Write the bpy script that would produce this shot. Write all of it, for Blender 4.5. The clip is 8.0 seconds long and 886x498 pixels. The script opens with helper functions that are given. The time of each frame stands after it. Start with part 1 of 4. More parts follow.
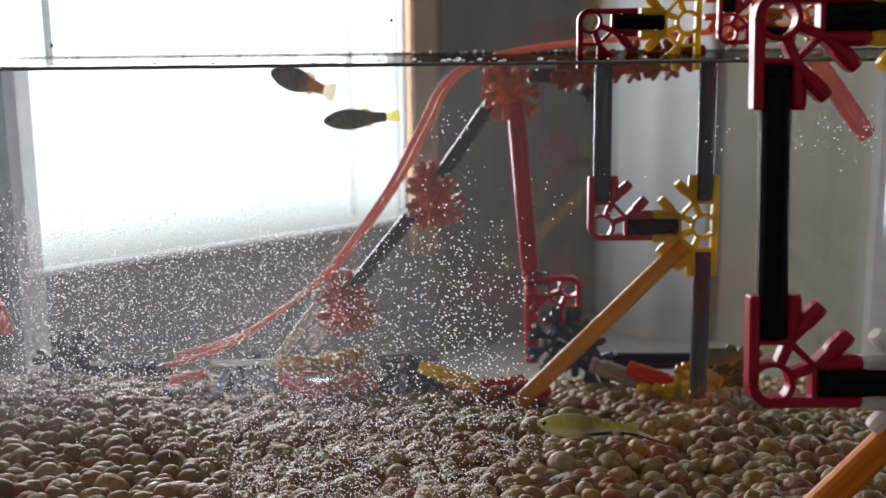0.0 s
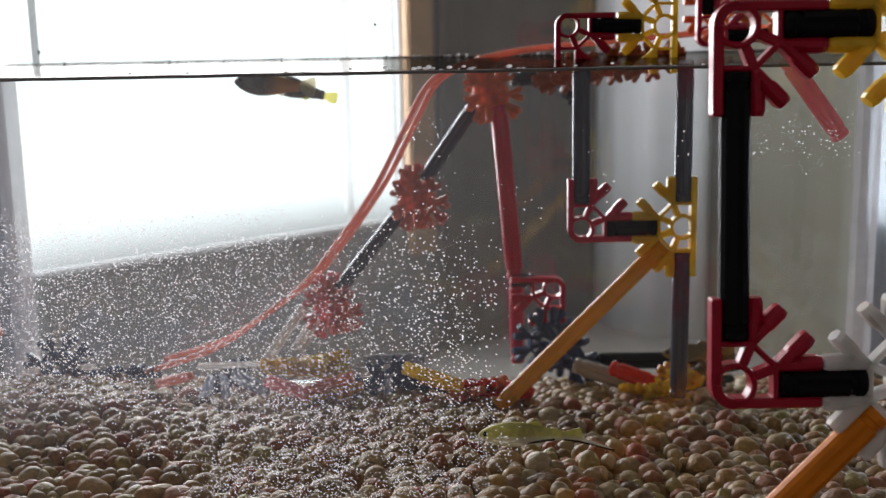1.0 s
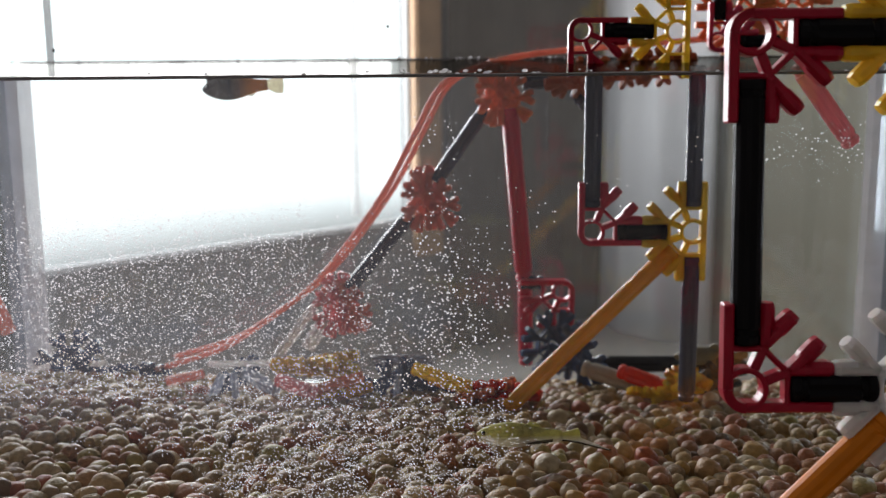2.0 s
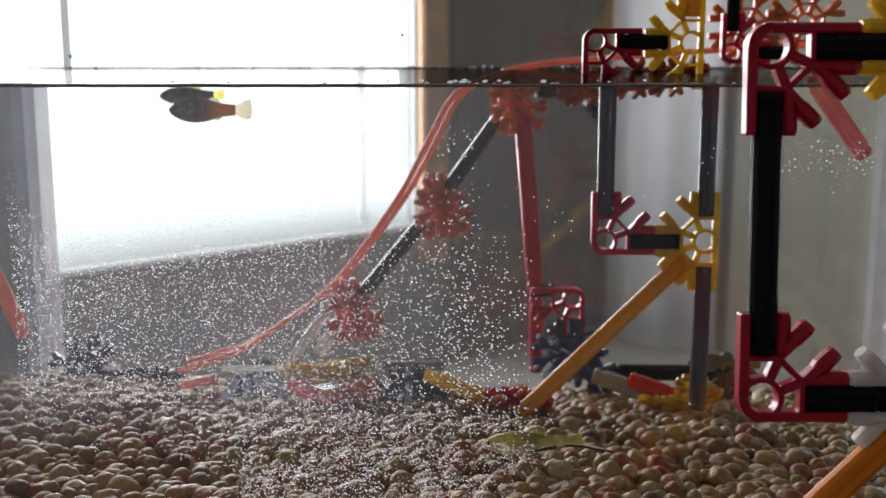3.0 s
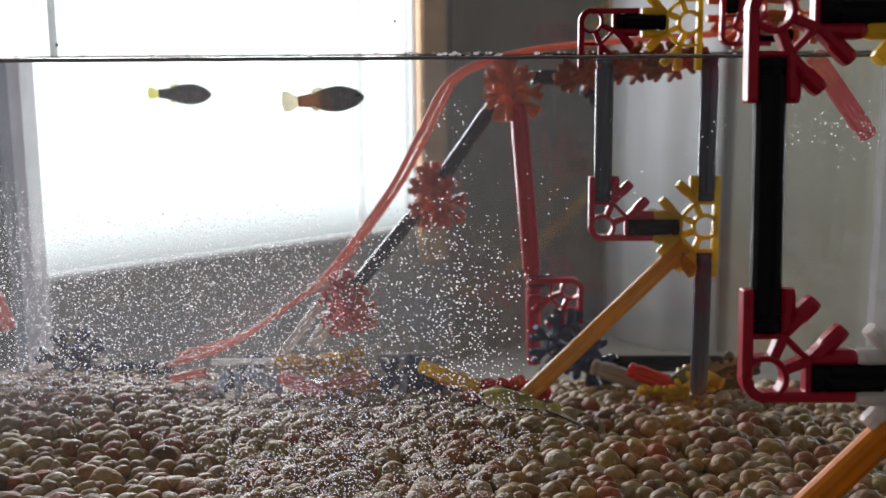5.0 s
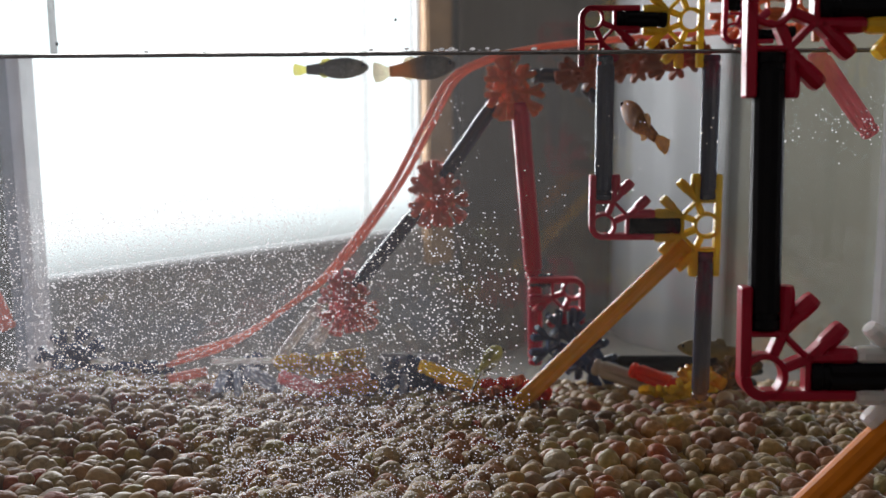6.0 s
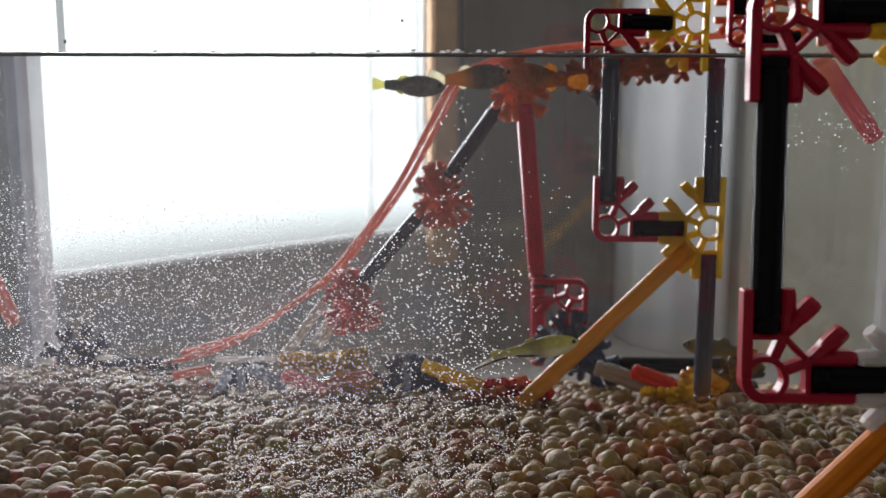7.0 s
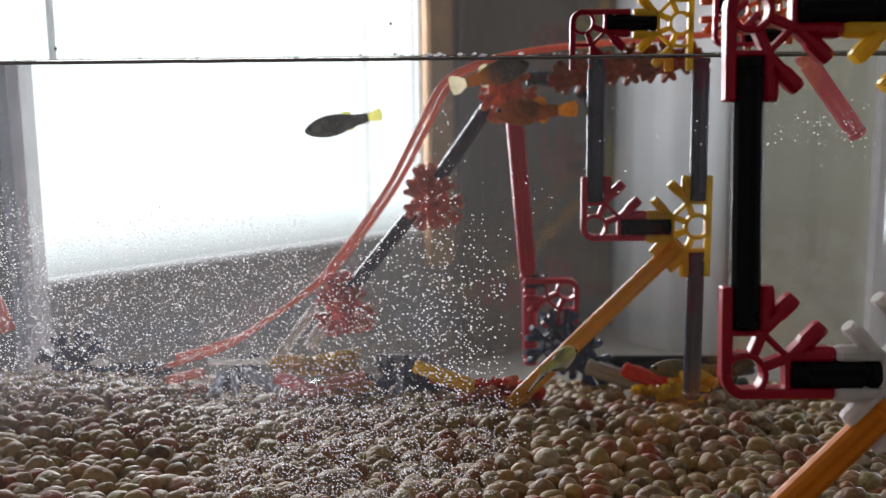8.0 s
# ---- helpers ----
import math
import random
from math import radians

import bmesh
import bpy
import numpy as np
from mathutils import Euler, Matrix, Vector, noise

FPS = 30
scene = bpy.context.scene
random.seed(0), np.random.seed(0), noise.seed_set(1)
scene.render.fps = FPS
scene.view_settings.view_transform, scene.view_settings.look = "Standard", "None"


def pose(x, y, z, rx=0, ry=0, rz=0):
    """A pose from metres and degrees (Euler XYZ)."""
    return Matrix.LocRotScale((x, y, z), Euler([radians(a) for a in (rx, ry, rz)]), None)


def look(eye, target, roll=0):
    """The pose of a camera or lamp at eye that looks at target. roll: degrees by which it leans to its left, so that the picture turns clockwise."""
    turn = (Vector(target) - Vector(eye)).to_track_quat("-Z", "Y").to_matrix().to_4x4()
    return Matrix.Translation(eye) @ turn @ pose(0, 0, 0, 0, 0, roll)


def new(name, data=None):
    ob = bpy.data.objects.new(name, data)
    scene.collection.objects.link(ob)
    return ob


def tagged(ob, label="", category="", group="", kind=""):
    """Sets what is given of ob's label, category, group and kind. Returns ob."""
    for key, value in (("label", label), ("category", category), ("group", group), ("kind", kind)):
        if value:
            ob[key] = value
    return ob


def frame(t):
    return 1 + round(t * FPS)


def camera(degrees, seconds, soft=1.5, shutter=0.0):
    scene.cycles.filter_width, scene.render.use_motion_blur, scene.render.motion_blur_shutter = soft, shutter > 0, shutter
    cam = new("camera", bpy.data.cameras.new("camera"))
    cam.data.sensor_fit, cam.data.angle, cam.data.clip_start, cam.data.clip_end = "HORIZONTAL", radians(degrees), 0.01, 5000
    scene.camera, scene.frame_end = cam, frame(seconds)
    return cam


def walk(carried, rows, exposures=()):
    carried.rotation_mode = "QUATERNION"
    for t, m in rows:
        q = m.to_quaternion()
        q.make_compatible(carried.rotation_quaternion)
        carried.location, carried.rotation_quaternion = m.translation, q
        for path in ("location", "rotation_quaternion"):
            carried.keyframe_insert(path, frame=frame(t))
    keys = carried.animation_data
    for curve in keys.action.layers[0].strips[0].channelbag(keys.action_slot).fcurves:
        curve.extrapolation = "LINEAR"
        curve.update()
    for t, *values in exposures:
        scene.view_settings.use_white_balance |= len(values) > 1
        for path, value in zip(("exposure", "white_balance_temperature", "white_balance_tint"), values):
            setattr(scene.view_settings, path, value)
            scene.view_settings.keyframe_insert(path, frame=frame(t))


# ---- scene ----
cam = camera(44.16, 8.0, soft=1.3)
cam.data.dof.use_dof, cam.data.dof.focus_distance, cam.data.dof.aperture_fstop = True, 0.29, 25.0
PATH = [
    (0, -0.00802, 0.03757, 0.25513, 0.497, -10.678, -0.657),
    (0.5, -0.00286, 0.03682, 0.25574, 0.355, -10.788, -1.008),
    (1, -0.00092, 0.03369, 0.25736, 0.534, -10.756, -1.106),
    (1.5, -0.00166, 0.03286, 0.25755, 0.639, -10.752, -0.764),
    (3, -0.00649, 0.02845, 0.25894, 1.038, -10.349, -0.040),
    (3.5, -0.00730, 0.02968, 0.25790, 0.963, -10.202, 0.298),
    (4, -0.00495, 0.03278, 0.25447, 0.806, -10.288, -0.282),
    (4.5, -0.00461, 0.03523, 0.25268, 0.935, -10.237, -0.403),
    (6, -0.00221, 0.03951, 0.25000, 1.348, -10.103, -0.424),
    (6.5, -0.00054, 0.03815, 0.25258, 1.412, -10.040, -0.682),
    (7, -0.00234, 0.03749, 0.25033, 1.546, -10.087, 0.108),
    (7.5, -0.00038, 0.03656, 0.24980, 1.529, -10.116, -0.556),
    (8, 0.00129, 0.03509, 0.25085, 1.497, -10.029, -0.623),
]
walk(cam, [(t, pose(x, y, z, 90 + pitch, 0, yaw) @ pose(0, 0, 0, 0, 0, roll)) for t, x, y, z, yaw, pitch, roll in PATH])

# ---- light ----
ROOM = pose(0.445, 3.647, 0, 0, 0, -138.2)  # room corner; local x runs along the window wall, local y along the side wall
FLOOR, CEILING, TABLE = -0.65, 1.85, 0.09
WIN_X0, WIN_X1, SILL, HEAD = 0.765, 2.75, -0.246, 1.45

world = bpy.data.worlds.new("overcast_sky")
scene.world = world
world.use_nodes = True
sky = world.node_tree.nodes.new("ShaderNodeTexSky")
sky.sky_type, sky.sun_disc, sky.sun_elevation, sky.sun_rotation = "NISHITA", False, radians(40), radians(30)
world.node_tree.links.new(sky.outputs[0], world.node_tree.nodes["Background"].inputs[0])
world.node_tree.nodes["Background"].inputs[1].default_value = 0.1

sun_data = bpy.data.lights.new("sun", "SUN")
sun_data.energy, sun_data.angle, sun_data.color = 0.8, radians(20), (1, 0.97, 0.93)
new("sun", sun_data).matrix_basis = look((0, 30, 30), (0, 0, 0))

lamp_data = bpy.data.lights.new("window_daylight", "AREA")
lamp_data.shape, lamp_data.size, lamp_data.size_y, lamp_data.energy, lamp_data.color = "RECTANGLE", 1.9, 1.6, 90.0, (1.0, 0.958, 0.985)
lamp = new("window_daylight", lamp_data)
lamp.matrix_basis = ROOM @ look((0.5 * (WIN_X0 + WIN_X1), -0.049, 0.5 * (SILL + HEAD)), (0.5 * (WIN_X0 + WIN_X1), 2, 0.5 * (SILL + HEAD)))
scene.view_settings.exposure = 0.0


# ---- materials ----
def material(name, colour, rough=0.5, metal=0.0, vary=0.15, scale=40.0, bump=0.1, fine=300.0, dist=0.0005, colours=None, island=False, spec=0.5, trans=0.0, alpha=1.0, sss=0.0):
    """A Principled material with colour variation at two scales and a fine relief."""
    m = bpy.data.materials.new(name)
    m.use_nodes = True
    n, l = m.node_tree.nodes, m.node_tree.links
    b = n["Principled BSDF"]
    tex = n.new("ShaderNodeTexCoord")
    big, small = n.new("ShaderNodeTexNoise"), n.new("ShaderNodeTexNoise")
    big.inputs["Scale"].default_value, big.inputs["Detail"].default_value = scale, 4
    small.inputs["Scale"].default_value, small.inputs["Detail"].default_value = fine, 5
    for k in (big, small):
        l.new(tex.outputs["Object"], k.inputs["Vector"])
    ramp = n.new("ShaderNodeValToRGB")
    if colours:
        ramp.color_ramp.elements.remove(ramp.color_ramp.elements[1])
        for i, c in enumerate(colours):
            e = ramp.color_ramp.elements[0] if i == 0 else ramp.color_ramp.elements.new(i / (len(colours) - 1))
            e.position, e.color = i / (len(colours) - 1), (*c, 1)
    else:
        lo = [c * (1 - vary) for c in colour]
        hi = [min(1, c * (1 + vary)) for c in colour]
        ramp.color_ramp.elements[0].position, ramp.color_ramp.elements[0].color = 0.3, (*lo, 1)
        ramp.color_ramp.elements[1].position, ramp.color_ramp.elements[1].color = 0.7, (*hi, 1)
    if island:
        geo = n.new("ShaderNodeNewGeometry")
        l.new(geo.outputs["Random Per Island"], ramp.inputs[0])
    else:
        l.new(big.outputs[0], ramp.inputs[0])
    mix = n.new("ShaderNodeMixRGB")
    mix.blend_type = "MULTIPLY"
    mix.inputs[0].default_value = min(1.0, vary * 2)
    grain = n.new("ShaderNodeValToRGB")
    grain.color_ramp.elements[0].position, grain.color_ramp.elements[0].color = 0.3, (0.5, 0.48, 0.46, 1)
    grain.color_ramp.elements[1].position, grain.color_ramp.elements[1].color = 0.65, (1, 1, 1, 1)
    l.new(small.outputs[0], grain.inputs[0])
    l.new(ramp.outputs[0], mix.inputs[1])
    l.new(grain.outputs[0], mix.inputs[2])
    l.new(mix.outputs[0], b.inputs["Base Color"])
    b.inputs["Roughness"].default_value, b.inputs["Metallic"].default_value = rough, metal
    b.inputs["Specular IOR Level"].default_value = spec
    b.inputs["Transmission Weight"].default_value = trans
    b.inputs["Alpha"].default_value = alpha
    b.inputs["Subsurface Weight"].default_value = sss
    b.inputs["Subsurface Scale"].default_value = 0.002
    if bump:
        bp = n.new("ShaderNodeBump")
        bp.inputs["Strength"].default_value, bp.inputs["Distance"].default_value = bump, dist
        l.new(small.outputs[0], bp.inputs["Height"])
        l.new(bp.outputs[0], b.inputs["Normal"])
    return m


def sheet_material(name, colour, clear, rough):
    """A clear sheet: part mirror, part see-through."""
    m = bpy.data.materials.new(name)
    m.use_nodes = True
    n, l = m.node_tree.nodes, m.node_tree.links
    n.remove(n["Principled BSDF"])
    glossy, see, mix = n.new("ShaderNodeBsdfGlossy"), n.new("ShaderNodeBsdfTransparent"), n.new("ShaderNodeMixShader")
    glossy.inputs["Roughness"].default_value = rough
    glossy.inputs["Color"].default_value = (*colour, 1)
    see.inputs["Color"].default_value = (*colour, 1)
    noise_tex = n.new("ShaderNodeTexNoise")
    noise_tex.inputs["Scale"].default_value = 60
    bump = n.new("ShaderNodeBump")
    bump.inputs["Strength"].default_value, bump.inputs["Distance"].default_value = 0.05, 0.001
    l.new(noise_tex.outputs[0], bump.inputs["Height"])
    l.new(bump.outputs[0], glossy.inputs["Normal"])
    mix.inputs[0].default_value = clear
    l.new(glossy.outputs[0], mix.inputs[1])
    l.new(see.outputs[0], mix.inputs[2])
    l.new(mix.outputs[0], n["Material Output"].inputs[0])
    return m


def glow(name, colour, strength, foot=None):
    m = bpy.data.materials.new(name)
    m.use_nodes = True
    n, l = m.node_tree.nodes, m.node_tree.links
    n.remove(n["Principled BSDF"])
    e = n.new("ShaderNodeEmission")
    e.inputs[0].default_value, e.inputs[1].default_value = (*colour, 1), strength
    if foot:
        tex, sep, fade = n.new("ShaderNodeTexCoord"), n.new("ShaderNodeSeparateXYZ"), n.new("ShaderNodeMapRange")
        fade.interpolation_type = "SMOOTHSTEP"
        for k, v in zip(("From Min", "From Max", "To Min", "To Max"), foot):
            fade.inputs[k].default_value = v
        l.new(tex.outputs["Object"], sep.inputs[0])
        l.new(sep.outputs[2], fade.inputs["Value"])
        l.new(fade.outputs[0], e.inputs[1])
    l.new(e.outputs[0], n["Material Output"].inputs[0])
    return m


RED = material("red_plastic", (0.37, 0.004, 0.027), 0.28, spec=0.28, vary=0.1, bump=0.04)
BLACK = material("black_plastic", (0.004, 0.004, 0.006), 0.45, spec=0.12, vary=0.1, bump=0.04)
YELLOW = material("yellow_plastic", (0.92, 0.72, 0.10), 0.2, sss=0.3, vary=0.1, bump=0.04)
AMBER = material("amber_plastic", (0.85, 0.44, 0.03), 0.22, sss=0.3, vary=0.1, bump=0.04)
ORANGE = material("orange_plastic", (0.86, 0.34, 0.14), 0.25, sss=0.3, vary=0.1, bump=0.04)
# orange track plastic paled to salmon, the haze over it put into the colour
SALMON = material("hazed_salmon_plastic", (0.82, 0.38, 0.30), 0.25, sss=0.3, vary=0.1, bump=0.04)
PINKRED = material("pink_red_plastic", (0.58, 0.012, 0.06), 0.28, sss=0.3, vary=0.1, bump=0.04)
WHITE = material("white_plastic", (0.82, 0.81, 0.80), 0.2, sss=0.3, vary=0.06, bump=0.04)
BLUE = material("blue_plastic", (0.10, 0.15, 0.29), 0.25, vary=0.15, bump=0.04)
GREY = material("grey_plastic", (0.42, 0.40, 0.37), 0.25, vary=0.1, bump=0.04)
# black rods under water, lightened to blue-grey as painted haze
HAZED_BLACK = material("hazed_black_plastic", (0.050, 0.062, 0.105), 0.25, vary=0.1, bump=0.04)
PINK = material("pink_plastic", (0.84, 0.38, 0.40), 0.2, sss=0.3, vary=0.1, bump=0.04)
BROWN = material("brown_orange_plastic", (0.50, 0.15, 0.06), 0.45, spec=0.28, vary=0.1, bump=0.04)
PALEBLUE = material("pale_blue_plastic", (0.60, 0.66, 0.78), 0.18, vary=0.1, bump=0.04)
DEEP_AMBER = material("deep_amber_plastic", (0.74, 0.22, 0.006), 0.33, spec=0.3, vary=0.1, bump=0.04)
SCARLET = material("scarlet_plastic", (0.80, 0.07, 0.025), 0.22, sss=0.2, vary=0.1, bump=0.04)
STEEL = material("steel_grey_plastic", (0.36, 0.37, 0.41), 0.2, vary=0.1, bump=0.04)
DARKGREEN = material("dark_green_plastic", (0.02, 0.035, 0.028), 0.4, spec=0.28, vary=0.15, bump=0.04)
CREAM = material("cream_stone", (0.66, 0.56, 0.38), 0.5, vary=0.15, scale=200, fine=600, bump=0.3)
CLEAR = material("clear_plastic", (0.8, 0.8, 0.82), 0.15, vary=0.05, bump=0.03, alpha=0.55)
PEBBLE = material("river_pebbles", (0.3, 0.25, 0.2), 0.5, spec=0.35, vary=0.3, fine=600, bump=0.8, dist=0.0008, island=True,
                  colours=[(0.27, 0.149, 0.062), (0.419, 0.27, 0.105), (0.358, 0.07, 0.034), (0.497, 0.367, 0.165), (0.14, 0.078, 0.044), (0.463, 0.28, 0.078), (0.515, 0.419, 0.253), (0.261, 0.158, 0.078), (0.445, 0.158, 0.078), (0.384, 0.332, 0.105), (0.332, 0.218, 0.105), (0.55, 0.463, 0.305)])
BUBBLE = material("air_bubbles", (0.6, 0.61, 0.64), 0.12, vary=0.0, bump=0, trans=1.0)
bubble_nodes, bubble_links = BUBBLE.node_tree.nodes, BUBBLE.node_tree.links
backlit, both = bubble_nodes.new("ShaderNodeBsdfTranslucent"), bubble_nodes.new("ShaderNodeMixShader")
backlit.inputs[0].default_value, both.inputs[0].default_value = (0.72, 0.71, 0.72, 1), 0.8
bubble_links.new(bubble_nodes["Principled BSDF"].outputs[0], both.inputs[1])
bubble_links.new(backlit.outputs[0], both.inputs[2])
bubble_links.new(both.outputs[0], bubble_nodes["Material Output"].inputs[0])
# back glass with a translucent share, put in as haze over the room behind
HAZY = sheet_material("hazy_back_glass", (0.93, 0.96, 0.96), 0.96, 0.02)
haze_nodes, haze_links = HAZY.node_tree.nodes, HAZY.node_tree.links
haze_veil, blend = haze_nodes.new("ShaderNodeBsdfTranslucent"), haze_nodes.new("ShaderNodeMixShader")
haze_veil.inputs[0].default_value, blend.inputs[0].default_value = (0.9, 0.88, 0.86, 1), 0.010
haze_links.new(haze_nodes["Material Output"].inputs[0].links[0].from_socket, blend.inputs[1])
haze_links.new(haze_veil.outputs[0], blend.inputs[2])
haze_links.new(blend.outputs[0], haze_nodes["Material Output"].inputs[0])
# front glass: glare veil put in as translucency, stronger left, faint low down
FRONTGLASS = sheet_material("veiled_front_glass", (0.97, 0.98, 0.98), 0.97, 0.01)
front_nodes, front_links = FRONTGLASS.node_tree.nodes, FRONTGLASS.node_tree.links
veil, veiled, veil_at, veil_split, veil_side, veil_noise, veil_share = (front_nodes.new("ShaderNode" + k) for k in ("BsdfTranslucent", "MixShader", "TexCoord", "SeparateXYZ", "MapRange", "TexNoise", "Math"))
veil.inputs[0].default_value = (0.84, 0.86, 0.95, 1)
veil_noise.inputs["Scale"].default_value, veil_noise.inputs["Detail"].default_value = 14, 6
veil_side.interpolation_type = "SMOOTHSTEP"
for k, v in zip(("From Min", "From Max", "To Min", "To Max"), (0.035, -0.07, 0.002, 0.046)):
    veil_side.inputs[k].default_value = v
veil_low = front_nodes.new("ShaderNodeMapRange")
veil_low.interpolation_type = "SMOOTHSTEP"
for k, v in zip(("From Min", "From Max", "To Min", "To Max"), (0.062, 0.085, 0.12, 1.0)):
    veil_low.inputs[k].default_value = v
veil_clear = front_nodes.new("ShaderNodeMath")
veil_share.operation = veil_clear.operation = "MULTIPLY"
front_links.new(veil_at.outputs["Object"], veil_split.inputs[0])
front_links.new(veil_at.outputs["Object"], veil_noise.inputs["Vector"])
front_links.new(veil_split.outputs[0], veil_side.inputs["Value"])
front_links.new(veil_side.outputs[0], veil_share.inputs[0])
front_links.new(veil_noise.outputs[0], veil_share.inputs[1])
front_links.new(veil_split.outputs[2], veil_low.inputs["Value"])
front_links.new(veil_share.outputs[0], veil_clear.inputs[0])
front_links.new(veil_low.outputs[0], veil_clear.inputs[1])
front_links.new(veil_clear.outputs[0], veiled.inputs[0])
front_links.new(front_nodes["Material Output"].inputs[0].links[0].from_socket, veiled.inputs[1])
front_links.new(veil.outputs[0], veiled.inputs[2])
front_links.new(veiled.outputs[0], front_nodes["Material Output"].inputs[0])
GLASS = sheet_material("tank_glass", (0.93, 0.96, 0.96), 0.93, 0.02)
SIDEGLASS = sheet_material("side_glass", (0.46, 0.50, 0.55), 0.12, 0.06)
WATER = sheet_material("water_surface", (0.36, 0.355, 0.34), 0.40, 0.05)
# edge of clear water; the dark line it shows is put in as colour
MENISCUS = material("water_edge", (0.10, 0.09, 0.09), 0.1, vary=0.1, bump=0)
SEAL = material("silicone_seal", (0.86, 0.88, 0.92), 0.45, vary=0.08, scale=90, alpha=0.55)
# window wall: darker copy of the wall paint, its shade put into the colour
SHADED_WALL = material("shaded_wall_paint", (0.265, 0.26, 0.265), 0.8, vary=0.06, scale=2, fine=60, bump=0.15, dist=0.002)
PAINT = material("wall_paint", (0.36, 0.335, 0.31), 0.8, vary=0.05, scale=2, fine=60, bump=0.15, dist=0.002)
# side wall: wall paint taken darker, the dimmer light put into its colour
DIMMED_TAN = material("dimmed_tan_wall_paint", (0.132, 0.121, 0.088), 0.8, vary=0.05, scale=2, fine=60, bump=0.15, dist=0.002)
CEIL = material("ceiling_paint", (0.50, 0.49, 0.47), 0.85, vary=0.04, scale=2, fine=50, bump=0.15, dist=0.002)
CASING = material("oak_casing", (0.42, 0.25, 0.13), 0.5, vary=0.2, scale=12, fine=120, bump=0.15)
TABLETOP = material("oak_table", (0.33, 0.20, 0.10), 0.45, vary=0.25, scale=8, fine=90, bump=0.15)
CARPET = material("grey_carpet", (0.21, 0.20, 0.19), 0.95, vary=0.12, scale=9, fine=220, bump=0.4, dist=0.004)
FRAME_WHITE = material("white_frame_paint", (0.42, 0.42, 0.42), 0.5, vary=0.05, scale=8, bump=0.1)
DARK_SHEET = material("dark_taupe_cloth", (0.085, 0.067, 0.052), 0.95, vary=0.1, scale=14, fine=300, bump=0.2)
SHEER = material("sheer_strip", (0.8, 0.8, 0.8), 0.8, vary=0.05, bump=0, alpha=0.42)
CURTAIN = material("pale_curtain", (0.58, 0.58, 0.60), 0.9, vary=0.05, scale=10, fine=400, bump=0.2)
SKYGLOW = glow("bright_sky", (0.96, 0.98, 1.0), 1.8, (-0.80, -0.34, 0.2, 1.8))  # bright outside backdrop, its glow painted darker towards the foot
FISH_DARK = material("dark_scales", (0.24, 0.25, 0.20), 0.35, vary=0.4, scale=150, fine=900, bump=0.3, dist=0.0002)
FISH_TAILY = material("yellow_fin", (0.88, 0.90, 0.22), 0.5, vary=0.2, scale=200, fine=900, bump=0.1, alpha=0.42, sss=0.4)
FISH_TAILW = material("pale_fin", (0.90, 0.88, 0.66), 0.5, vary=0.2, scale=200, fine=900, bump=0.1, alpha=0.5, sss=0.4)
FISH_TAILO = material("orange_fin", (0.88, 0.40, 0.03), 0.5, vary=0.3, scale=200, fine=900, bump=0.1, alpha=0.85)
FISH_ORANGE = material("orange_scales", (0.62, 0.24, 0.03), 0.35, vary=0.4, scale=120, fine=900, bump=0.3, dist=0.0002)
FISH_PALE = material("pale_olive_scales", (0.62, 0.60, 0.20), 0.4, vary=0.25, scale=120, fine=900, bump=0.2, dist=0.0002)
pale_nodes, pale_links = FISH_PALE.node_tree.nodes, FISH_PALE.node_tree.links
upright, height_of, belly, two_tone = (pale_nodes.new("ShaderNode" + k) for k in ("TexCoord", "SeparateXYZ", "MapRange", "MixRGB"))
belly.inputs["From Min"].default_value, belly.inputs["From Max"].default_value = 0.0004, -0.0012
two_tone.inputs[2].default_value = (0.78, 0.76, 0.68, 1)
pale_links.new(upright.outputs["Object"], height_of.inputs[0])
pale_links.new(height_of.outputs[2], belly.inputs["Value"])
pale_links.new(belly.outputs[0], two_tone.inputs[0])
pale_links.new(pale_nodes["Principled BSDF"].inputs["Base Color"].links[0].from_socket, two_tone.inputs[1])
pale_links.new(two_tone.outputs[0], pale_nodes["Principled BSDF"].inputs["Base Color"])
FISH_BROWN = material("brown_olive_scales", (0.22, 0.18, 0.08), 0.4, vary=0.3, scale=120, fine=900, bump=0.2, dist=0.0002)
FISH_TWO = material("dark_to_orange_scales", (0.19, 0.19, 0.155), 0.35, vary=0.4, scale=150, fine=900, bump=0.3, dist=0.0002)
two_nodes, two_links = FISH_TWO.node_tree.nodes, FISH_TWO.node_tree.links
along, split, turn_over, tint = two_nodes.new("ShaderNodeTexCoord"), two_nodes.new("ShaderNodeSeparateXYZ"), two_nodes.new("ShaderNodeMapRange"), two_nodes.new("ShaderNodeMixRGB")
turn_over.inputs["From Min"].default_value, turn_over.inputs["From Max"].default_value = 0.005, -0.004
tint.inputs[2].default_value = (0.80, 0.40, 0.04, 1)
two_links.new(along.outputs["Object"], split.inputs[0])
two_links.new(split.outputs[0], turn_over.inputs["Value"])
two_links.new(turn_over.outputs[0], tint.inputs[0])
two_links.new(two_nodes["Principled BSDF"].inputs["Base Color"].links[0].from_socket, tint.inputs[1])
two_links.new(tint.outputs[0], two_nodes["Principled BSDF"].inputs["Base Color"])
EYE = material("fish_eye", (0.01, 0.01, 0.01), 0.08, vary=0.1, bump=0)


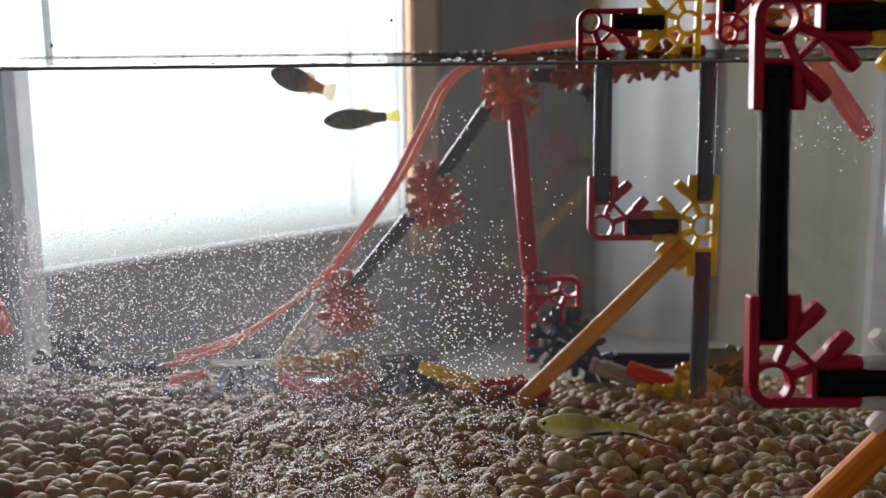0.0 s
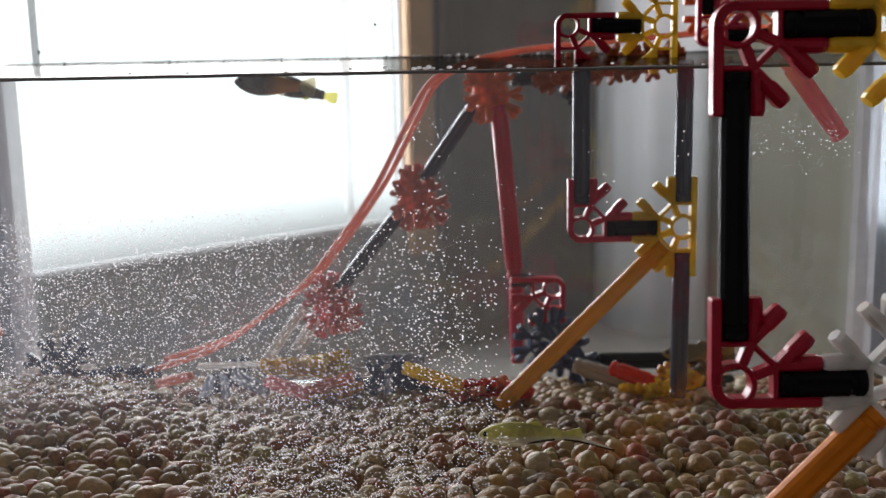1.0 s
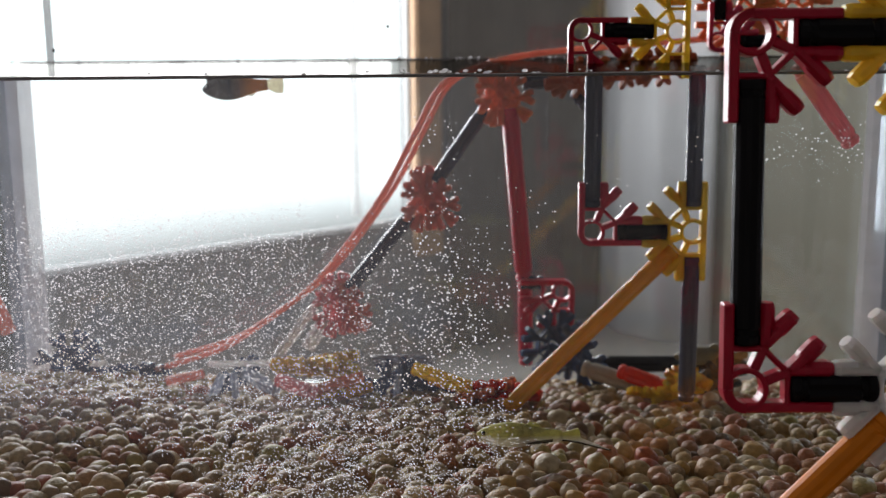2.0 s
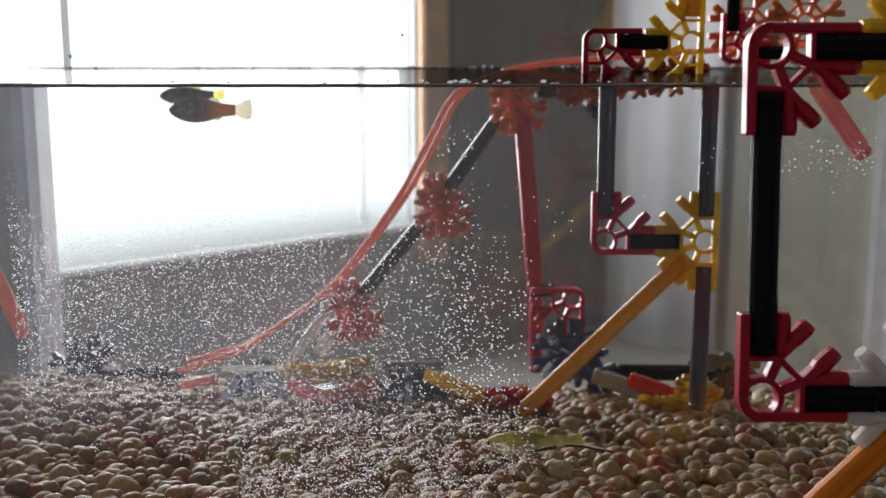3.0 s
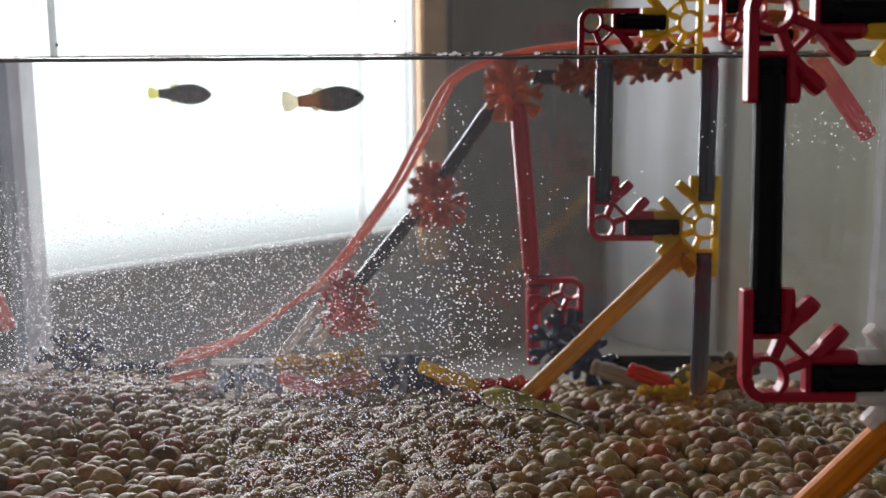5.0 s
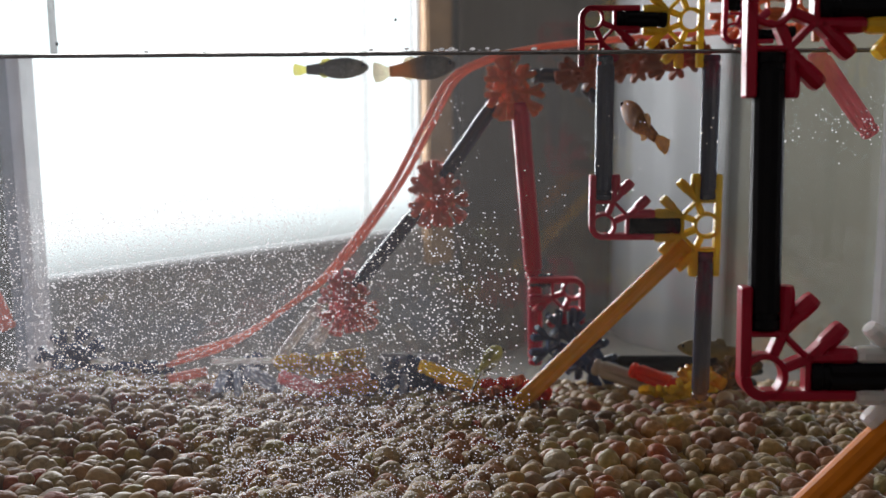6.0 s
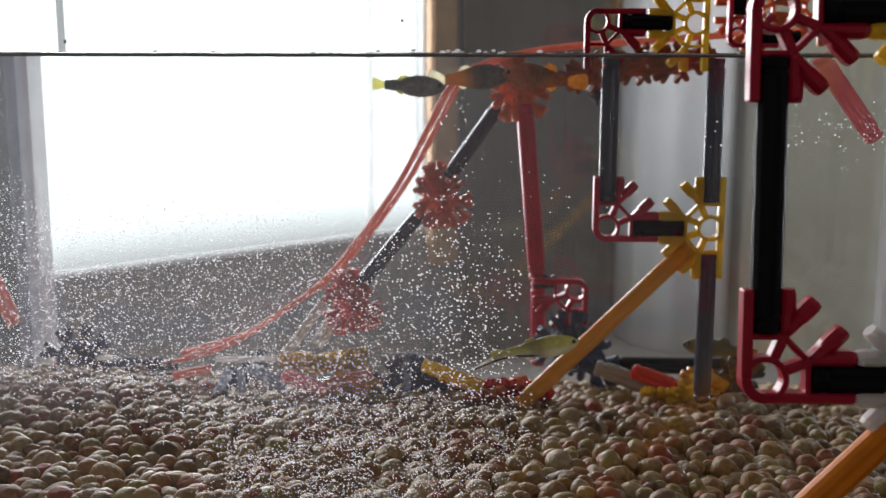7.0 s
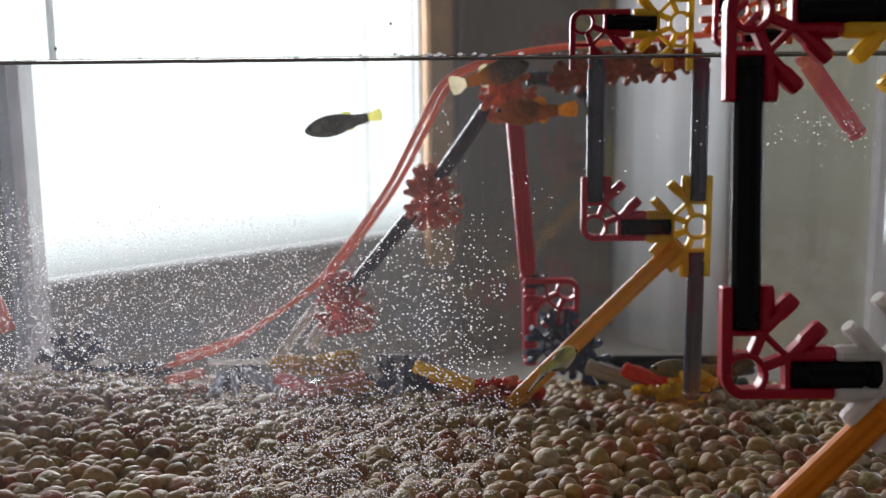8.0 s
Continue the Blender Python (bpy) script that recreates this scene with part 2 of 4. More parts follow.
def let_light_through(m, share):
    """Thin moulded plastic: part of the light comes through from behind."""
    n, l = m.node_tree.nodes, m.node_tree.links
    b, through_it, both_ = n["Principled BSDF"], n.new("ShaderNodeBsdfTranslucent"), n.new("ShaderNodeMixShader")
    l.new(b.inputs["Base Color"].links[0].from_socket, through_it.inputs[0])
    both_.inputs[0].default_value = share
    l.new(b.outputs[0], both_.inputs[1])
    l.new(through_it.outputs[0], both_.inputs[2])
    l.new(both_.outputs[0], n["Material Output"].inputs[0])


for m, share in ((ORANGE, 0.45), (SALMON, 0.5), (YELLOW, 0.55), (PINK, 0.55), (PALEBLUE, 0.55), (SCARLET, 0.4), (BROWN, 0.45), (WHITE, 0.6), (BLUE, 0.3), (STEEL, 0.4), (AMBER, 0.2)):
    let_light_through(m, share)
for m, share in ((FISH_DARK, 0.22), (FISH_TWO, 0.3), (FISH_ORANGE, 0.35), (FISH_PALE, 0.4), (FISH_TAILY, 0.6), (FISH_TAILO, 0.5), (FISH_TAILW, 0.6)):
    let_light_through(m, share)


# ---- building blocks ----
def part(name, bm, mat, parent=None, label="", smooth=False):
    """Links a bmesh as one mesh object, under a thing or a part where one is given."""
    me = bpy.data.meshes.new(name)
    bmesh.ops.recalc_face_normals(bm, faces=bm.faces[:])
    bm.to_mesh(me)
    bm.free()
    me.materials.append(mat)
    if smooth:
        for p in me.polygons:
            p.use_smooth = True
    ob = new(name, me)
    ob.parent = parent
    if label:
        ob["label"] = label
    return ob


def box(bm, x0, x1, y0, y1, z0, z1):
    r = bmesh.ops.create_cube(bm, size=1.0, matrix=Matrix.Translation(((x0 + x1) / 2, (y0 + y1) / 2, (z0 + z1) / 2)) @ Matrix.Diagonal((x1 - x0, y1 - y0, z1 - z0, 1)))
    return r["verts"]


def soft_box(bm, x0, x1, y0, y1, z0, z1, r=0.004):
    vs = box(bm, x0, x1, y0, y1, z0, z1)
    edges = list({e for v in vs for e in v.link_edges})
    bmesh.ops.bevel(bm, geom=edges, offset=r, segments=2, affect="EDGES")


def bar(bm, p0, p1, width, depth, chamfer=0.0004):
    """A chamfered bar from p0 to p1, given as (x, z); its depth runs along y."""
    a, b = Vector((p0[0], 0, p0[1])), Vector((p1[0], 0, p1[1]))
    d = (b - a).normalized()
    s = Vector((-d.z, 0, d.x))
    w, h, c = width / 2, depth / 2, chamfer
    outline = [(w - c, -h), (w, -h + c), (w, h - c), (w - c, h), (-w + c, h), (-w, h - c), (-w, -h + c), (-w + c, -h)]
    loops = []
    for q, k in ((a, 0.82), (a + d * c, 1.0), (b - d * c, 1.0), (b, 0.82)):
        loops.append([bm.verts.new(q + s * u * k + Vector((0, v * k, 0))) for u, v in outline])
    for r0, r1 in zip(loops, loops[1:]):
        for i in range(8):
            bm.faces.new((r0[i], r0[(i + 1) % 8], r1[(i + 1) % 8], r1[i]))
    bm.faces.new(loops[0][::-1])
    bm.faces.new(loops[-1])


def ring(bm, inner, outer, depth, n=24, c=0.0004):
    h = depth / 2
    prof = [(inner, -h + c), (inner + c, -h), (outer - c, -h), (outer, -h + c), (outer, h - c), (outer - c, h), (inner + c, h), (inner, h - c)]
    rows = [[bm.verts.new((r * math.cos(a), y, r * math.sin(a))) for r, y in prof] for a in (math.tau * i / n for i in range(n))]
    for i in range(n):
        r0, r1 = rows[i], rows[(i + 1) % n]
        for j in range(8):
            bm.faces.new((r0[j], r0[(j + 1) % 8], r1[(j + 1) % 8], r1[j]))


def arc_band(bm, r0, r1, a0, a1, depth, n=8):
    h = depth / 2
    rows = []
    for i in range(n + 1):
        a = radians(a0 + (a1 - a0) * i / n)
        rows.append([bm.verts.new((r * math.cos(a), y, r * math.sin(a))) for r, y in ((r0, -h), (r1, -h), (r1, h), (r0, h))])
    for p, q in zip(rows, rows[1:]):
        for j in range(4):
            bm.faces.new((p[j], p[(j + 1) % 4], q[(j + 1) % 4], q[j]))
    bm.faces.new(rows[0][::-1])
    bm.faces.new(rows[-1])


MESHES = {}


def connector_mesh(first, count, mat, k=1.0):
    """A flat snap connector in the x-z plane: a hub ring with slots every 45 degrees from the angle `first`, each between two prongs."""
    key = (first, count, mat.name, round(k, 3))
    if key in MESHES:
        return MESHES[key]
    bm = bmesh.new()
    depth = 0.0048
    ring(bm, 0.0036, 0.0048, depth)
    full = count == 8
    for i in range(count):
        a = radians(first + 45 * i)
        d, s = Vector((math.cos(a), math.sin(a))), Vector((-math.sin(a), math.cos(a)))
        bar(bm, d * 0.0088 - s * 0.0032, d * 0.0088 + s * 0.0032, 0.0012, depth * 0.9)
        for side in (-1, 1):
            edge = not full and ((side == -1 and i == 0) or (side == 1 and i == count - 1))
            off = s * side * 0.0045
            if edge:
                off = s * side * 0.0039
                bar(bm, off - d * 0.0002, off + d * 0.0185, 0.0022, depth)
            else:
                off = s * side * 0.0040
                bar(bm, off * 1.0 + d * 0.0092, off + d * 0.0175, 0.0022, depth, 0.0006)
                bar(bm, off * 1.05 + d * 0.0128, off * 1.05 + d * 0.0186, 0.0034, depth * 1.02, 0.0011)
        if full or i < count - 1:
            m = a + radians(22.5)
            e = Vector((math.cos(m), math.sin(m)))
            bar(bm, e * 0.0045, e * 0.0112, 0.0021, depth * 0.8)
    if not full:
        span = 45 * (count - 1)
        arc_band(bm, 0.0029, 0.0050, first + span + 90, first + 270, depth, 12)
    if k != 1.0:
        bmesh.ops.scale(bm, vec=(k, k, k), verts=bm.verts[:])
    bmesh.ops.recalc_face_normals(bm, faces=bm.faces[:])
    me = bpy.data.meshes.new("connector")
    bm.to_mesh(me)
    bm.free()
    me.materials.append(mat)
    MESHES[key] = me
    return me


def connector(parent, at, first, count, mat, k=1.0, turn=(0, 0, 0), label=""):
    ob = new("connector", connector_mesh(first, count, mat, k))
    ob.parent = parent
    ob.matrix_basis = pose(*at, *turn)
    if label:
        ob["label"] = label
    return ob


def rod_mesh(length, mat, k=1.0):
    """A ribbed toy rod along x, with a necked end at both ends."""
    key = ("rod", round(length, 4), mat.name, round(k, 3))
    if key in MESHES:
        return MESHES[key]
    bm = bmesh.new()
    r = 0.0033 * k
    stations = [(0, 0.84), (0.0006, 0.97), (0.0020, 0.97), (0.0023, 0.86), (0.0034, 0.86), (0.0038, 1.0)]
    stations = [(x * k, s) for x, s in stations]
    xs = stations + [(length - x, s) for x, s in reversed(stations)]
    n = 16
    rows = []
    for x, s in xs:
        row = []
        for i in range(n):
            a = math.tau * i / n
            groove = 0.80 if i in (0, 8) and s == 1.0 else 1.0
            row.append(bm.verts.new((x, math.cos(a) * r * s * groove, math.sin(a) * r * s * groove)))
        rows.append(row)
    for p, q in zip(rows, rows[1:]):
        for i in range(n):
            bm.faces.new((p[i], p[(i + 1) % n], q[(i + 1) % n], q[i]))
    bm.faces.new(rows[0][::-1])
    bm.faces.new(rows[-1])
    bmesh.ops.recalc_face_normals(bm, faces=bm.faces[:])
    me = bpy.data.meshes.new("rod")
    bm.to_mesh(me)
    bm.free()
    me.materials.append(mat)
    MESHES[key] = me
    return me


def rod(parent, a, b, mat, k=1.0, gap=0.0, label="", name="rod"):
    """A rod from a to b; gap: how far short of both points it stops."""
    a, b = Vector(a), Vector(b)
    d = (b - a).normalized()
    a, b = a + d * gap, b - d * gap
    ob = new(name, rod_mesh((b - a).length, mat, k))
    ob.parent = parent
    ob.matrix_basis = Matrix.Translation(a) @ d.to_track_quat("X", "Z").to_matrix().to_4x4()
    if label:
        ob["label"] = label
    return ob


def spline(points, steps=8):
    """Catmull-Rom through the points."""
    ps = [Vector(p) for p in points]
    ps = [2 * ps[0] - ps[1]] + ps + [2 * ps[-1] - ps[-2]]
    out = []
    for i in range(1, len(ps) - 2):
        for j in range(steps):
            t = j / steps
            p0, p1, p2, p3 = ps[i - 1 : i + 3]
            out.append(0.5 * ((2 * p1) + (p2 - p0) * t + (2 * p0 - 5 * p1 + 4 * p2 - p3) * t * t + (3 * p1 - p0 - 3 * p2 + p3) * t**3))
    return out + [ps[-2]]


def tube(bm, points, r, n=10):
    rows = []
    for i, p in enumerate(points):
        d = (points[min(i + 1, len(points) - 1)] - points[max(i - 1, 0)]).normalized()
        s = d.cross(Vector((0, 1, 0)))
        s = s.normalized() if s.length > 1e-4 else Vector((1, 0, 0))
        u = s.cross(d)
        rows.append([bm.verts.new(p + (s * math.cos(a) + u * math.sin(a)) * r) for a in (math.tau * k / n for k in range(n))])
    for p, q in zip(rows, rows[1:]):
        for i in range(n):
            bm.faces.new((p[i], p[(i + 1) % n], q[(i + 1) % n], q[i]))
    bm.faces.new(rows[0][::-1])
    bm.faces.new(rows[-1])


def thing(name, at, label, category, group=""):
    ob = new(name)
    ob.empty_display_size = 0.01
    ob.matrix_basis = pose(*at)
    return tagged(ob, label, category, group)


# ---- the room ----
def structure(name, boxes, mat, m=ROOM, soft=0.0, label="", category=""):
    bm = bmesh.new()
    for b in boxes:
        soft_box(bm, *b, soft) if soft else box(bm, *b)
    ob = part(name, bm, mat)
    ob.matrix_basis = m
    return tagged(ob, label, category, kind="structure")


SIZE, T = 4.6, 0.14
structure("floor", [(-T, SIZE + T, -T, SIZE + T, FLOOR - 0.1, FLOOR)], CARPET, label="plain grey carpeted room floor", category="floor")
structure("ceiling", [(-T, SIZE + T, -T, SIZE + T, CEILING, CEILING + 0.1)], CEIL, label="off-white painted room ceiling", category="ceiling")
structure("wall_window", [(-T, WIN_X0, -0.05, 0, FLOOR, CEILING), (WIN_X1, SIZE + T, -0.05, 0, FLOOR, CEILING), (WIN_X0, WIN_X1, -0.05, 0, FLOOR, SILL), (WIN_X0, WIN_X1, -0.05, 0, HEAD, CEILING)], SHADED_WALL, label="shade-toned grey wall round a large bright window", category="wall")
structure("wall_side", [(-T, 0, 0, SIZE, FLOOR, CEILING)], DIMMED_TAN, label="plain beige room wall", category="wall")
structure("wall_back", [(0, SIZE, SIZE, SIZE + T, FLOOR, CEILING)], PAINT, label="plain beige room wall", category="wall")
structure("wall_far", [(SIZE, SIZE + T, 0, SIZE, FLOOR, CEILING)], PAINT, label="plain beige room wall", category="wall")
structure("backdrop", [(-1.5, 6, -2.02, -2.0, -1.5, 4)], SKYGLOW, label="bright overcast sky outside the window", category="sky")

window = structure("window_1", [(WIN_X0, WIN_X1, -0.046, -0.012, HEAD - 0.05, HEAD), (WIN_X0, WIN_X1, -0.046, -0.012, SILL, SILL + 0.008), (WIN_X0, WIN_X0 + 0.012, -0.046, -0.012, SILL + 0.008, HEAD - 0.05), (WIN_X1 - 0.03, WIN_X1, -0.046, -0.012, SILL + 0.008, HEAD - 0.05)], FRAME_WHITE, label="large overexposed window with oak casing", category="window")
bm = bmesh.new()
soft_box(bm, 0.934, 0.966, -0.036, -0.026, SILL + 0.03, HEAD - 0.05, 0.004)
part("mullion", bm, SHEER, window, "sheer pale strip")
bm = bmesh.new()
soft_box(bm, WIN_X0 - 0.085, WIN_X0 + 0.015, 0.002, 0.03, SILL - 0.1, HEAD + 0.12, 0.006)
part("casing", bm, CASING, window, "brown oak casing")


def curtain():
    bm = bmesh.new()
    n = 60
    rows = []
    for z in (FLOOR + 0.002, 0.2, 1.0, CEILING - 0.05):
        row = []
        for i in range(n + 1):
            u = i / n
            row.append(bm.verts.new((0.03 + 0.10 * math.sin(math.pi * u) ** 0.8 + 0.006 * math.sin(u * 21), 0.07 + 0.44 * u, z)))
        rows.append(row)
    for p, q in zip(rows, rows[1:]):
        for i in range(n):
            bm.faces.new((p[i], p[i + 1], q[i + 1], q[i]))
    ob = part("curtain", bm, CURTAIN, smooth=True)
    sol = ob.modifiers.new("thickness", "SOLIDIFY")
    sol.thickness = 0.004
    ob.matrix_basis = ROOM
    return tagged(ob, "pale hanging curtain beside the room corner", "curtain")


def dark_sheet():
    """A dark sheet added to darken the stretch between the window and the corner."""
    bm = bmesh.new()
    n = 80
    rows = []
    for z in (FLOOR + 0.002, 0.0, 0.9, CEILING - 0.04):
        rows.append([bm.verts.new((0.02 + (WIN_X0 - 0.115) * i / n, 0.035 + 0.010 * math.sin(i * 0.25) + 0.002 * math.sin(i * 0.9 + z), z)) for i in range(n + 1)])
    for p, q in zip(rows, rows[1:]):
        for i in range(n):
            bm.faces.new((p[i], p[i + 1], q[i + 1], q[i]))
    ob = part("dark_sheet", bm, DARK_SHEET, smooth=True)
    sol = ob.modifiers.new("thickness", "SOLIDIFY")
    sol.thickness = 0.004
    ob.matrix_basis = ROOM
    return tagged(ob, "dark taupe folded sheet hanging beside the window casing", "curtain")


curtain()
dark_sheet()


# ---- the table and the tank ----
def table():
    th = thing("table", (0, 0.35, TABLE), "brown oak table under the fish tank", "table")
    bm = bmesh.new()
    soft_box(bm, -0.62, 0.62, -0.26, 0.205, -0.03, 0, 0.004)
    part("tabletop", bm, TABLETOP, th)
    for x in (-0.56, 0.56):
        for y in (-0.2, 0.16):
            bm = bmesh.new()
            soft_box(bm, x - 0.03, x + 0.03, y - 0.03, y + 0.03, FLOOR - TABLE, -0.03, 0.004)
            part("leg", bm, TABLETOP, th)


table()

LEFT, RIGHT, FRONT, BACK, LEVEL, RIM = -0.209, 0.1945, 0.300, 0.540, 0.2503, 0.36


def tank():
    th = thing("fish_tank", (0, 0, TABLE), "rectangular glass fish tank filled with clear water", "fish tank")
    z0, z1 = 0.0, RIM - TABLE
    bm = bmesh.new()
    box(bm, LEFT - 0.006, RIGHT + 0.006, FRONT - 0.006, BACK + 0.006, z0, z0 + 0.006)
    part("base_pane", bm, GLASS, th).visible_shadow = False
    for name, b, mat in (("front_pane", (LEFT, RIGHT, FRONT - 0.005, FRONT, z0 + 0.006, LEVEL - TABLE), FRONTGLASS), ("back_pane", (LEFT, RIGHT, BACK, BACK + 0.005, z0 + 0.006, z1), HAZY), ("side_pane", (LEFT - 0.005, LEFT, FRONT, BACK + 0.005, z0 + 0.006, LEVEL - TABLE), SIDEGLASS), ("side_pane", (RIGHT, RIGHT + 0.005, FRONT, BACK + 0.005, z0 + 0.006, LEVEL - TABLE), SIDEGLASS),
                         ("upper_side_pane", (LEFT - 0.005, LEFT, FRONT, BACK + 0.005, LEVEL - TABLE, z1), GLASS), ("upper_side_pane", (RIGHT, RIGHT + 0.005, FRONT, BACK + 0.005, LEVEL - TABLE, z1), GLASS)):
        bm = bmesh.new()
        box(bm, *b)
        part(name, bm, mat, th).visible_shadow = False
    for x in (LEFT, RIGHT):
        s = 1 if x < 0 else -1
        bm = bmesh.new()
        pts = [(x, BACK - 0.001), (x + s * 0.0090, BACK - 0.001), (x + s * 0.007, BACK - 0.004), (x + s * 0.003, BACK - 0.007), (x, BACK - 0.009)]
        lo = [bm.verts.new((px_, py_, 0.006)) for px_, py_ in pts]
        hi = [bm.verts.new((px_, py_, LEVEL - TABLE)) for px_, py_ in pts]
        for i in range(5):
            bm.faces.new((lo[i], lo[(i + 1) % 5], hi[(i + 1) % 5], hi[i]))
        bm.faces.new(lo)
        bm.faces.new(hi)
        part("corner_seal", bm, SEAL, th, "milky silicone seal").visible_shadow = False
    bm = bmesh.new()
    soft_box(bm, -0.1915, -0.1890, BACK - 0.002, BACK + 0.002, LEVEL - TABLE, z1, 0.0005)
    part("corner_seal", bm, SEAL, th)
    for x, z, r in ((-0.0345, 0.2655, 0.0007), (-0.1885, 0.2560, 0.0008), (0.006, 0.2590, 0.0004)):
        bm = bmesh.new()
        bmesh.ops.create_icosphere(bm, subdivisions=2, radius=r, matrix=Matrix.Translation((x, BACK - 0.0004, z - TABLE)) @ Matrix.Diagonal((1, 0.5, 1.2, 1)))
        part("speck", bm, BLACK, th, "dark dirt speck", smooth=True)
    return th


TANK = tank()


def water():
    bm = bmesh.new()
    nx, ny = 60, 30
    grid = []
    for j in range(ny + 1):
        y = FRONT + 0.001 + (BACK - FRONT - 0.002) * j / ny
        rowv = []
        for i in range(nx + 1):
            x = LEFT + 0.001 + (RIGHT - LEFT - 0.002) * i / nx
            edge = min(y - FRONT, BACK - y, x - LEFT, RIGHT - x)
            rowv.append(bm.verts.new((x, y, LEVEL + 0.0007 * math.exp(-edge / 0.003) + 0.00008 * noise.noise((x * 60, y * 60, 0)))))
        grid.append(rowv)
    for a, b in zip(grid, grid[1:]):
        for i in range(nx):
            bm.faces.new((a[i], a[i + 1], b[i + 1], b[i]))
    ob = tagged(part("water", bm, WATER, smooth=True), "still clear water surface in the fish tank", "water", kind="structure")
    ob.visible_shadow = False
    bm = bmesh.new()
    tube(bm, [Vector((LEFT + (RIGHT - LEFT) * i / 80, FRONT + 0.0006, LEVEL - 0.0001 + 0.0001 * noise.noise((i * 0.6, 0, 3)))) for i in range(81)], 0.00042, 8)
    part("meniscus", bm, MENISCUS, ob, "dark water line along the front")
    bm = bmesh.new()
    tube(bm, [Vector((LEFT + (RIGHT - LEFT) * i / 80, BACK - 0.001, LEVEL + 0.0003 + 0.0002 * noise.noise((i * 0.5, 0, 8)))) for i in range(81)], 0.0005, 6)
    part("meniscus", bm, MENISCUS, ob)
    bm = bmesh.new()
    rng = random.Random(11)
    for _ in range(150):
        x = rng.gauss(-0.005, 0.03) if rng.random() < 0.6 else rng.uniform(LEFT, RIGHT)
        front = rng.random() < 0.3
        r = rng.uniform(0.0002, 0.0006)
        y = FRONT + 0.002 + rng.uniform(0, 0.004) if front else BACK - 0.002
        bmesh.ops.create_icosphere(bm, subdivisions=1, radius=r, matrix=Matrix.Translation((x, y, LEVEL + rng.uniform(-0.0002, 0.0012))) @ Matrix.Diagonal((1.5, 1, 0.8, 1)))
    part("bead_row", bm, BUBBLE, ob, "small bright drops along the waterline", smooth=True)["kind"] = "stuff"


water()


def bed(x, y):
    """Height of the gravel bed."""
    d = y - FRONT
    z = 0.1360 - 0.093 * d if d < 0.07 else 0.1295 - 0.085 * (d - 0.07)
    if d > 0.15:
        z -= 0.15 * (d - 0.15)
    drop = max(0.0, min(1.0, (d - 0.085) / 0.06)) * max(0.0, min(1.0, (x + 0.150) / 0.05))
    z -= 0.0068 * drop * drop * (3 - 2 * drop)
    return z + 0.002 * noise.noise((x * 25, y * 25, 5))


def gravel():
    rng = random.Random(4)
    verts, faces = [], []
    shapes = []
    for sub in (1, 2, 3):
        tmp = bmesh.new()
        bmesh.ops.create_icosphere(tmp, subdivisions=sub, radius=1.0)
        shapes.append(([v.co.copy() for v in tmp.verts], [[v.index for v in f.verts] for f in tmp.faces]))
        tmp.free()
    spots = []
    step = 0.0054
    y = FRONT + 0.003
    while y < BACK - 0.004:
        x = LEFT + 0.004
        while x < RIGHT - 0.004:
            for layer in (0, 1):
                spots.append((x + rng.uniform(-0.4, 0.4) * step, y + rng.uniform(-0.4, 0.4) * step, layer))
            x += step
        y += step
    z = 0.106
    while z < 0.142:
        x = LEFT + 0.004
        while x < RIGHT:
            spots.append((x + rng.uniform(-0.5, 0.5) * step, FRONT + rng.uniform(0.003, 0.006), 2 + z + rng.uniform(-0.003, 0.003)))
            x += step
        z += step
    for x, y, layer in spots:
        r = rng.uniform(0.0022, 0.0042)
        if rng.random() < 0.08:
            r *= 1.3
        y = max(y, FRONT + r)
        z = bed(x, y) - r * 0.4 - (0.005 if layer == 1 else 0) + rng.uniform(-0.0022, 0.0018)
        if layer >= 2:
            z = min(layer - 2, z)
        vs, fs = shapes[2 if y < FRONT + 0.06 and layer == 0 else 1]
        turn = Euler((rng.uniform(-0.5, 0.5), rng.uniform(-0.5, 0.5), rng.uniform(0, 6.3))).to_matrix()
        sx, sy, sz = r * rng.uniform(0.95, 1.25), r * rng.uniform(0.85, 1.1), r * rng.uniform(0.78, 1.0)
        seed = Vector((rng.uniform(0, 99), rng.uniform(0, 99), 0))
        base = len(verts)
        for v in vs:
            k = 1 + 0.15 * noise.noise(v * 1.1 + seed) + 0.03 * noise.noise(v * 3.5 + seed)
            p = turn @ Vector((v.x * sx * k, v.y * sy * k, v.z * sz * k))
            verts.append((p.x + x, p.y + y, p.z + z))
        faces.extend([[base + i for i in f] for f in fs])
    me = bpy.data.meshes.new("gravel")
    me.from_pydata(verts, [], faces)
    me.materials.append(PEBBLE)
    me.polygons.foreach_set("use_smooth", [True] * len(me.polygons))
    me.update()
    tagged(new("gravel", me), "rounded multicoloured river pebbles covering the tank floor", "gravel", kind="stuff")


gravel()


def gravel_base():
    bm = bmesh.new()
    n = 24
    top = [[bm.verts.new((LEFT + (RIGHT - LEFT) * i / n, FRONT + 0.002 + (BACK - FRONT - 0.004) * j / n, 0)) for i in range(n + 1)] for j in range(n + 1)]
    for row_ in top:
        for v in row_:
            v.co.z = bed(v.co.x, v.co.y) - 0.008
    for a, b in zip(top, top[1:]):
        for i in range(n):
            bm.faces.new((a[i], a[i + 1], b[i + 1], b[i]))
    ext = bmesh.ops.extrude_face_region(bm, geom=bm.faces[:])
    for v in ext["geom"]:
        if isinstance(v, bmesh.types.BMVert):
            v.co.z = TABLE + 0.0065
    tagged(part("gravel_bed", bm, PEBBLE), "compact lower bed of river gravel", "gravel", kind="stuff")


gravel_base()


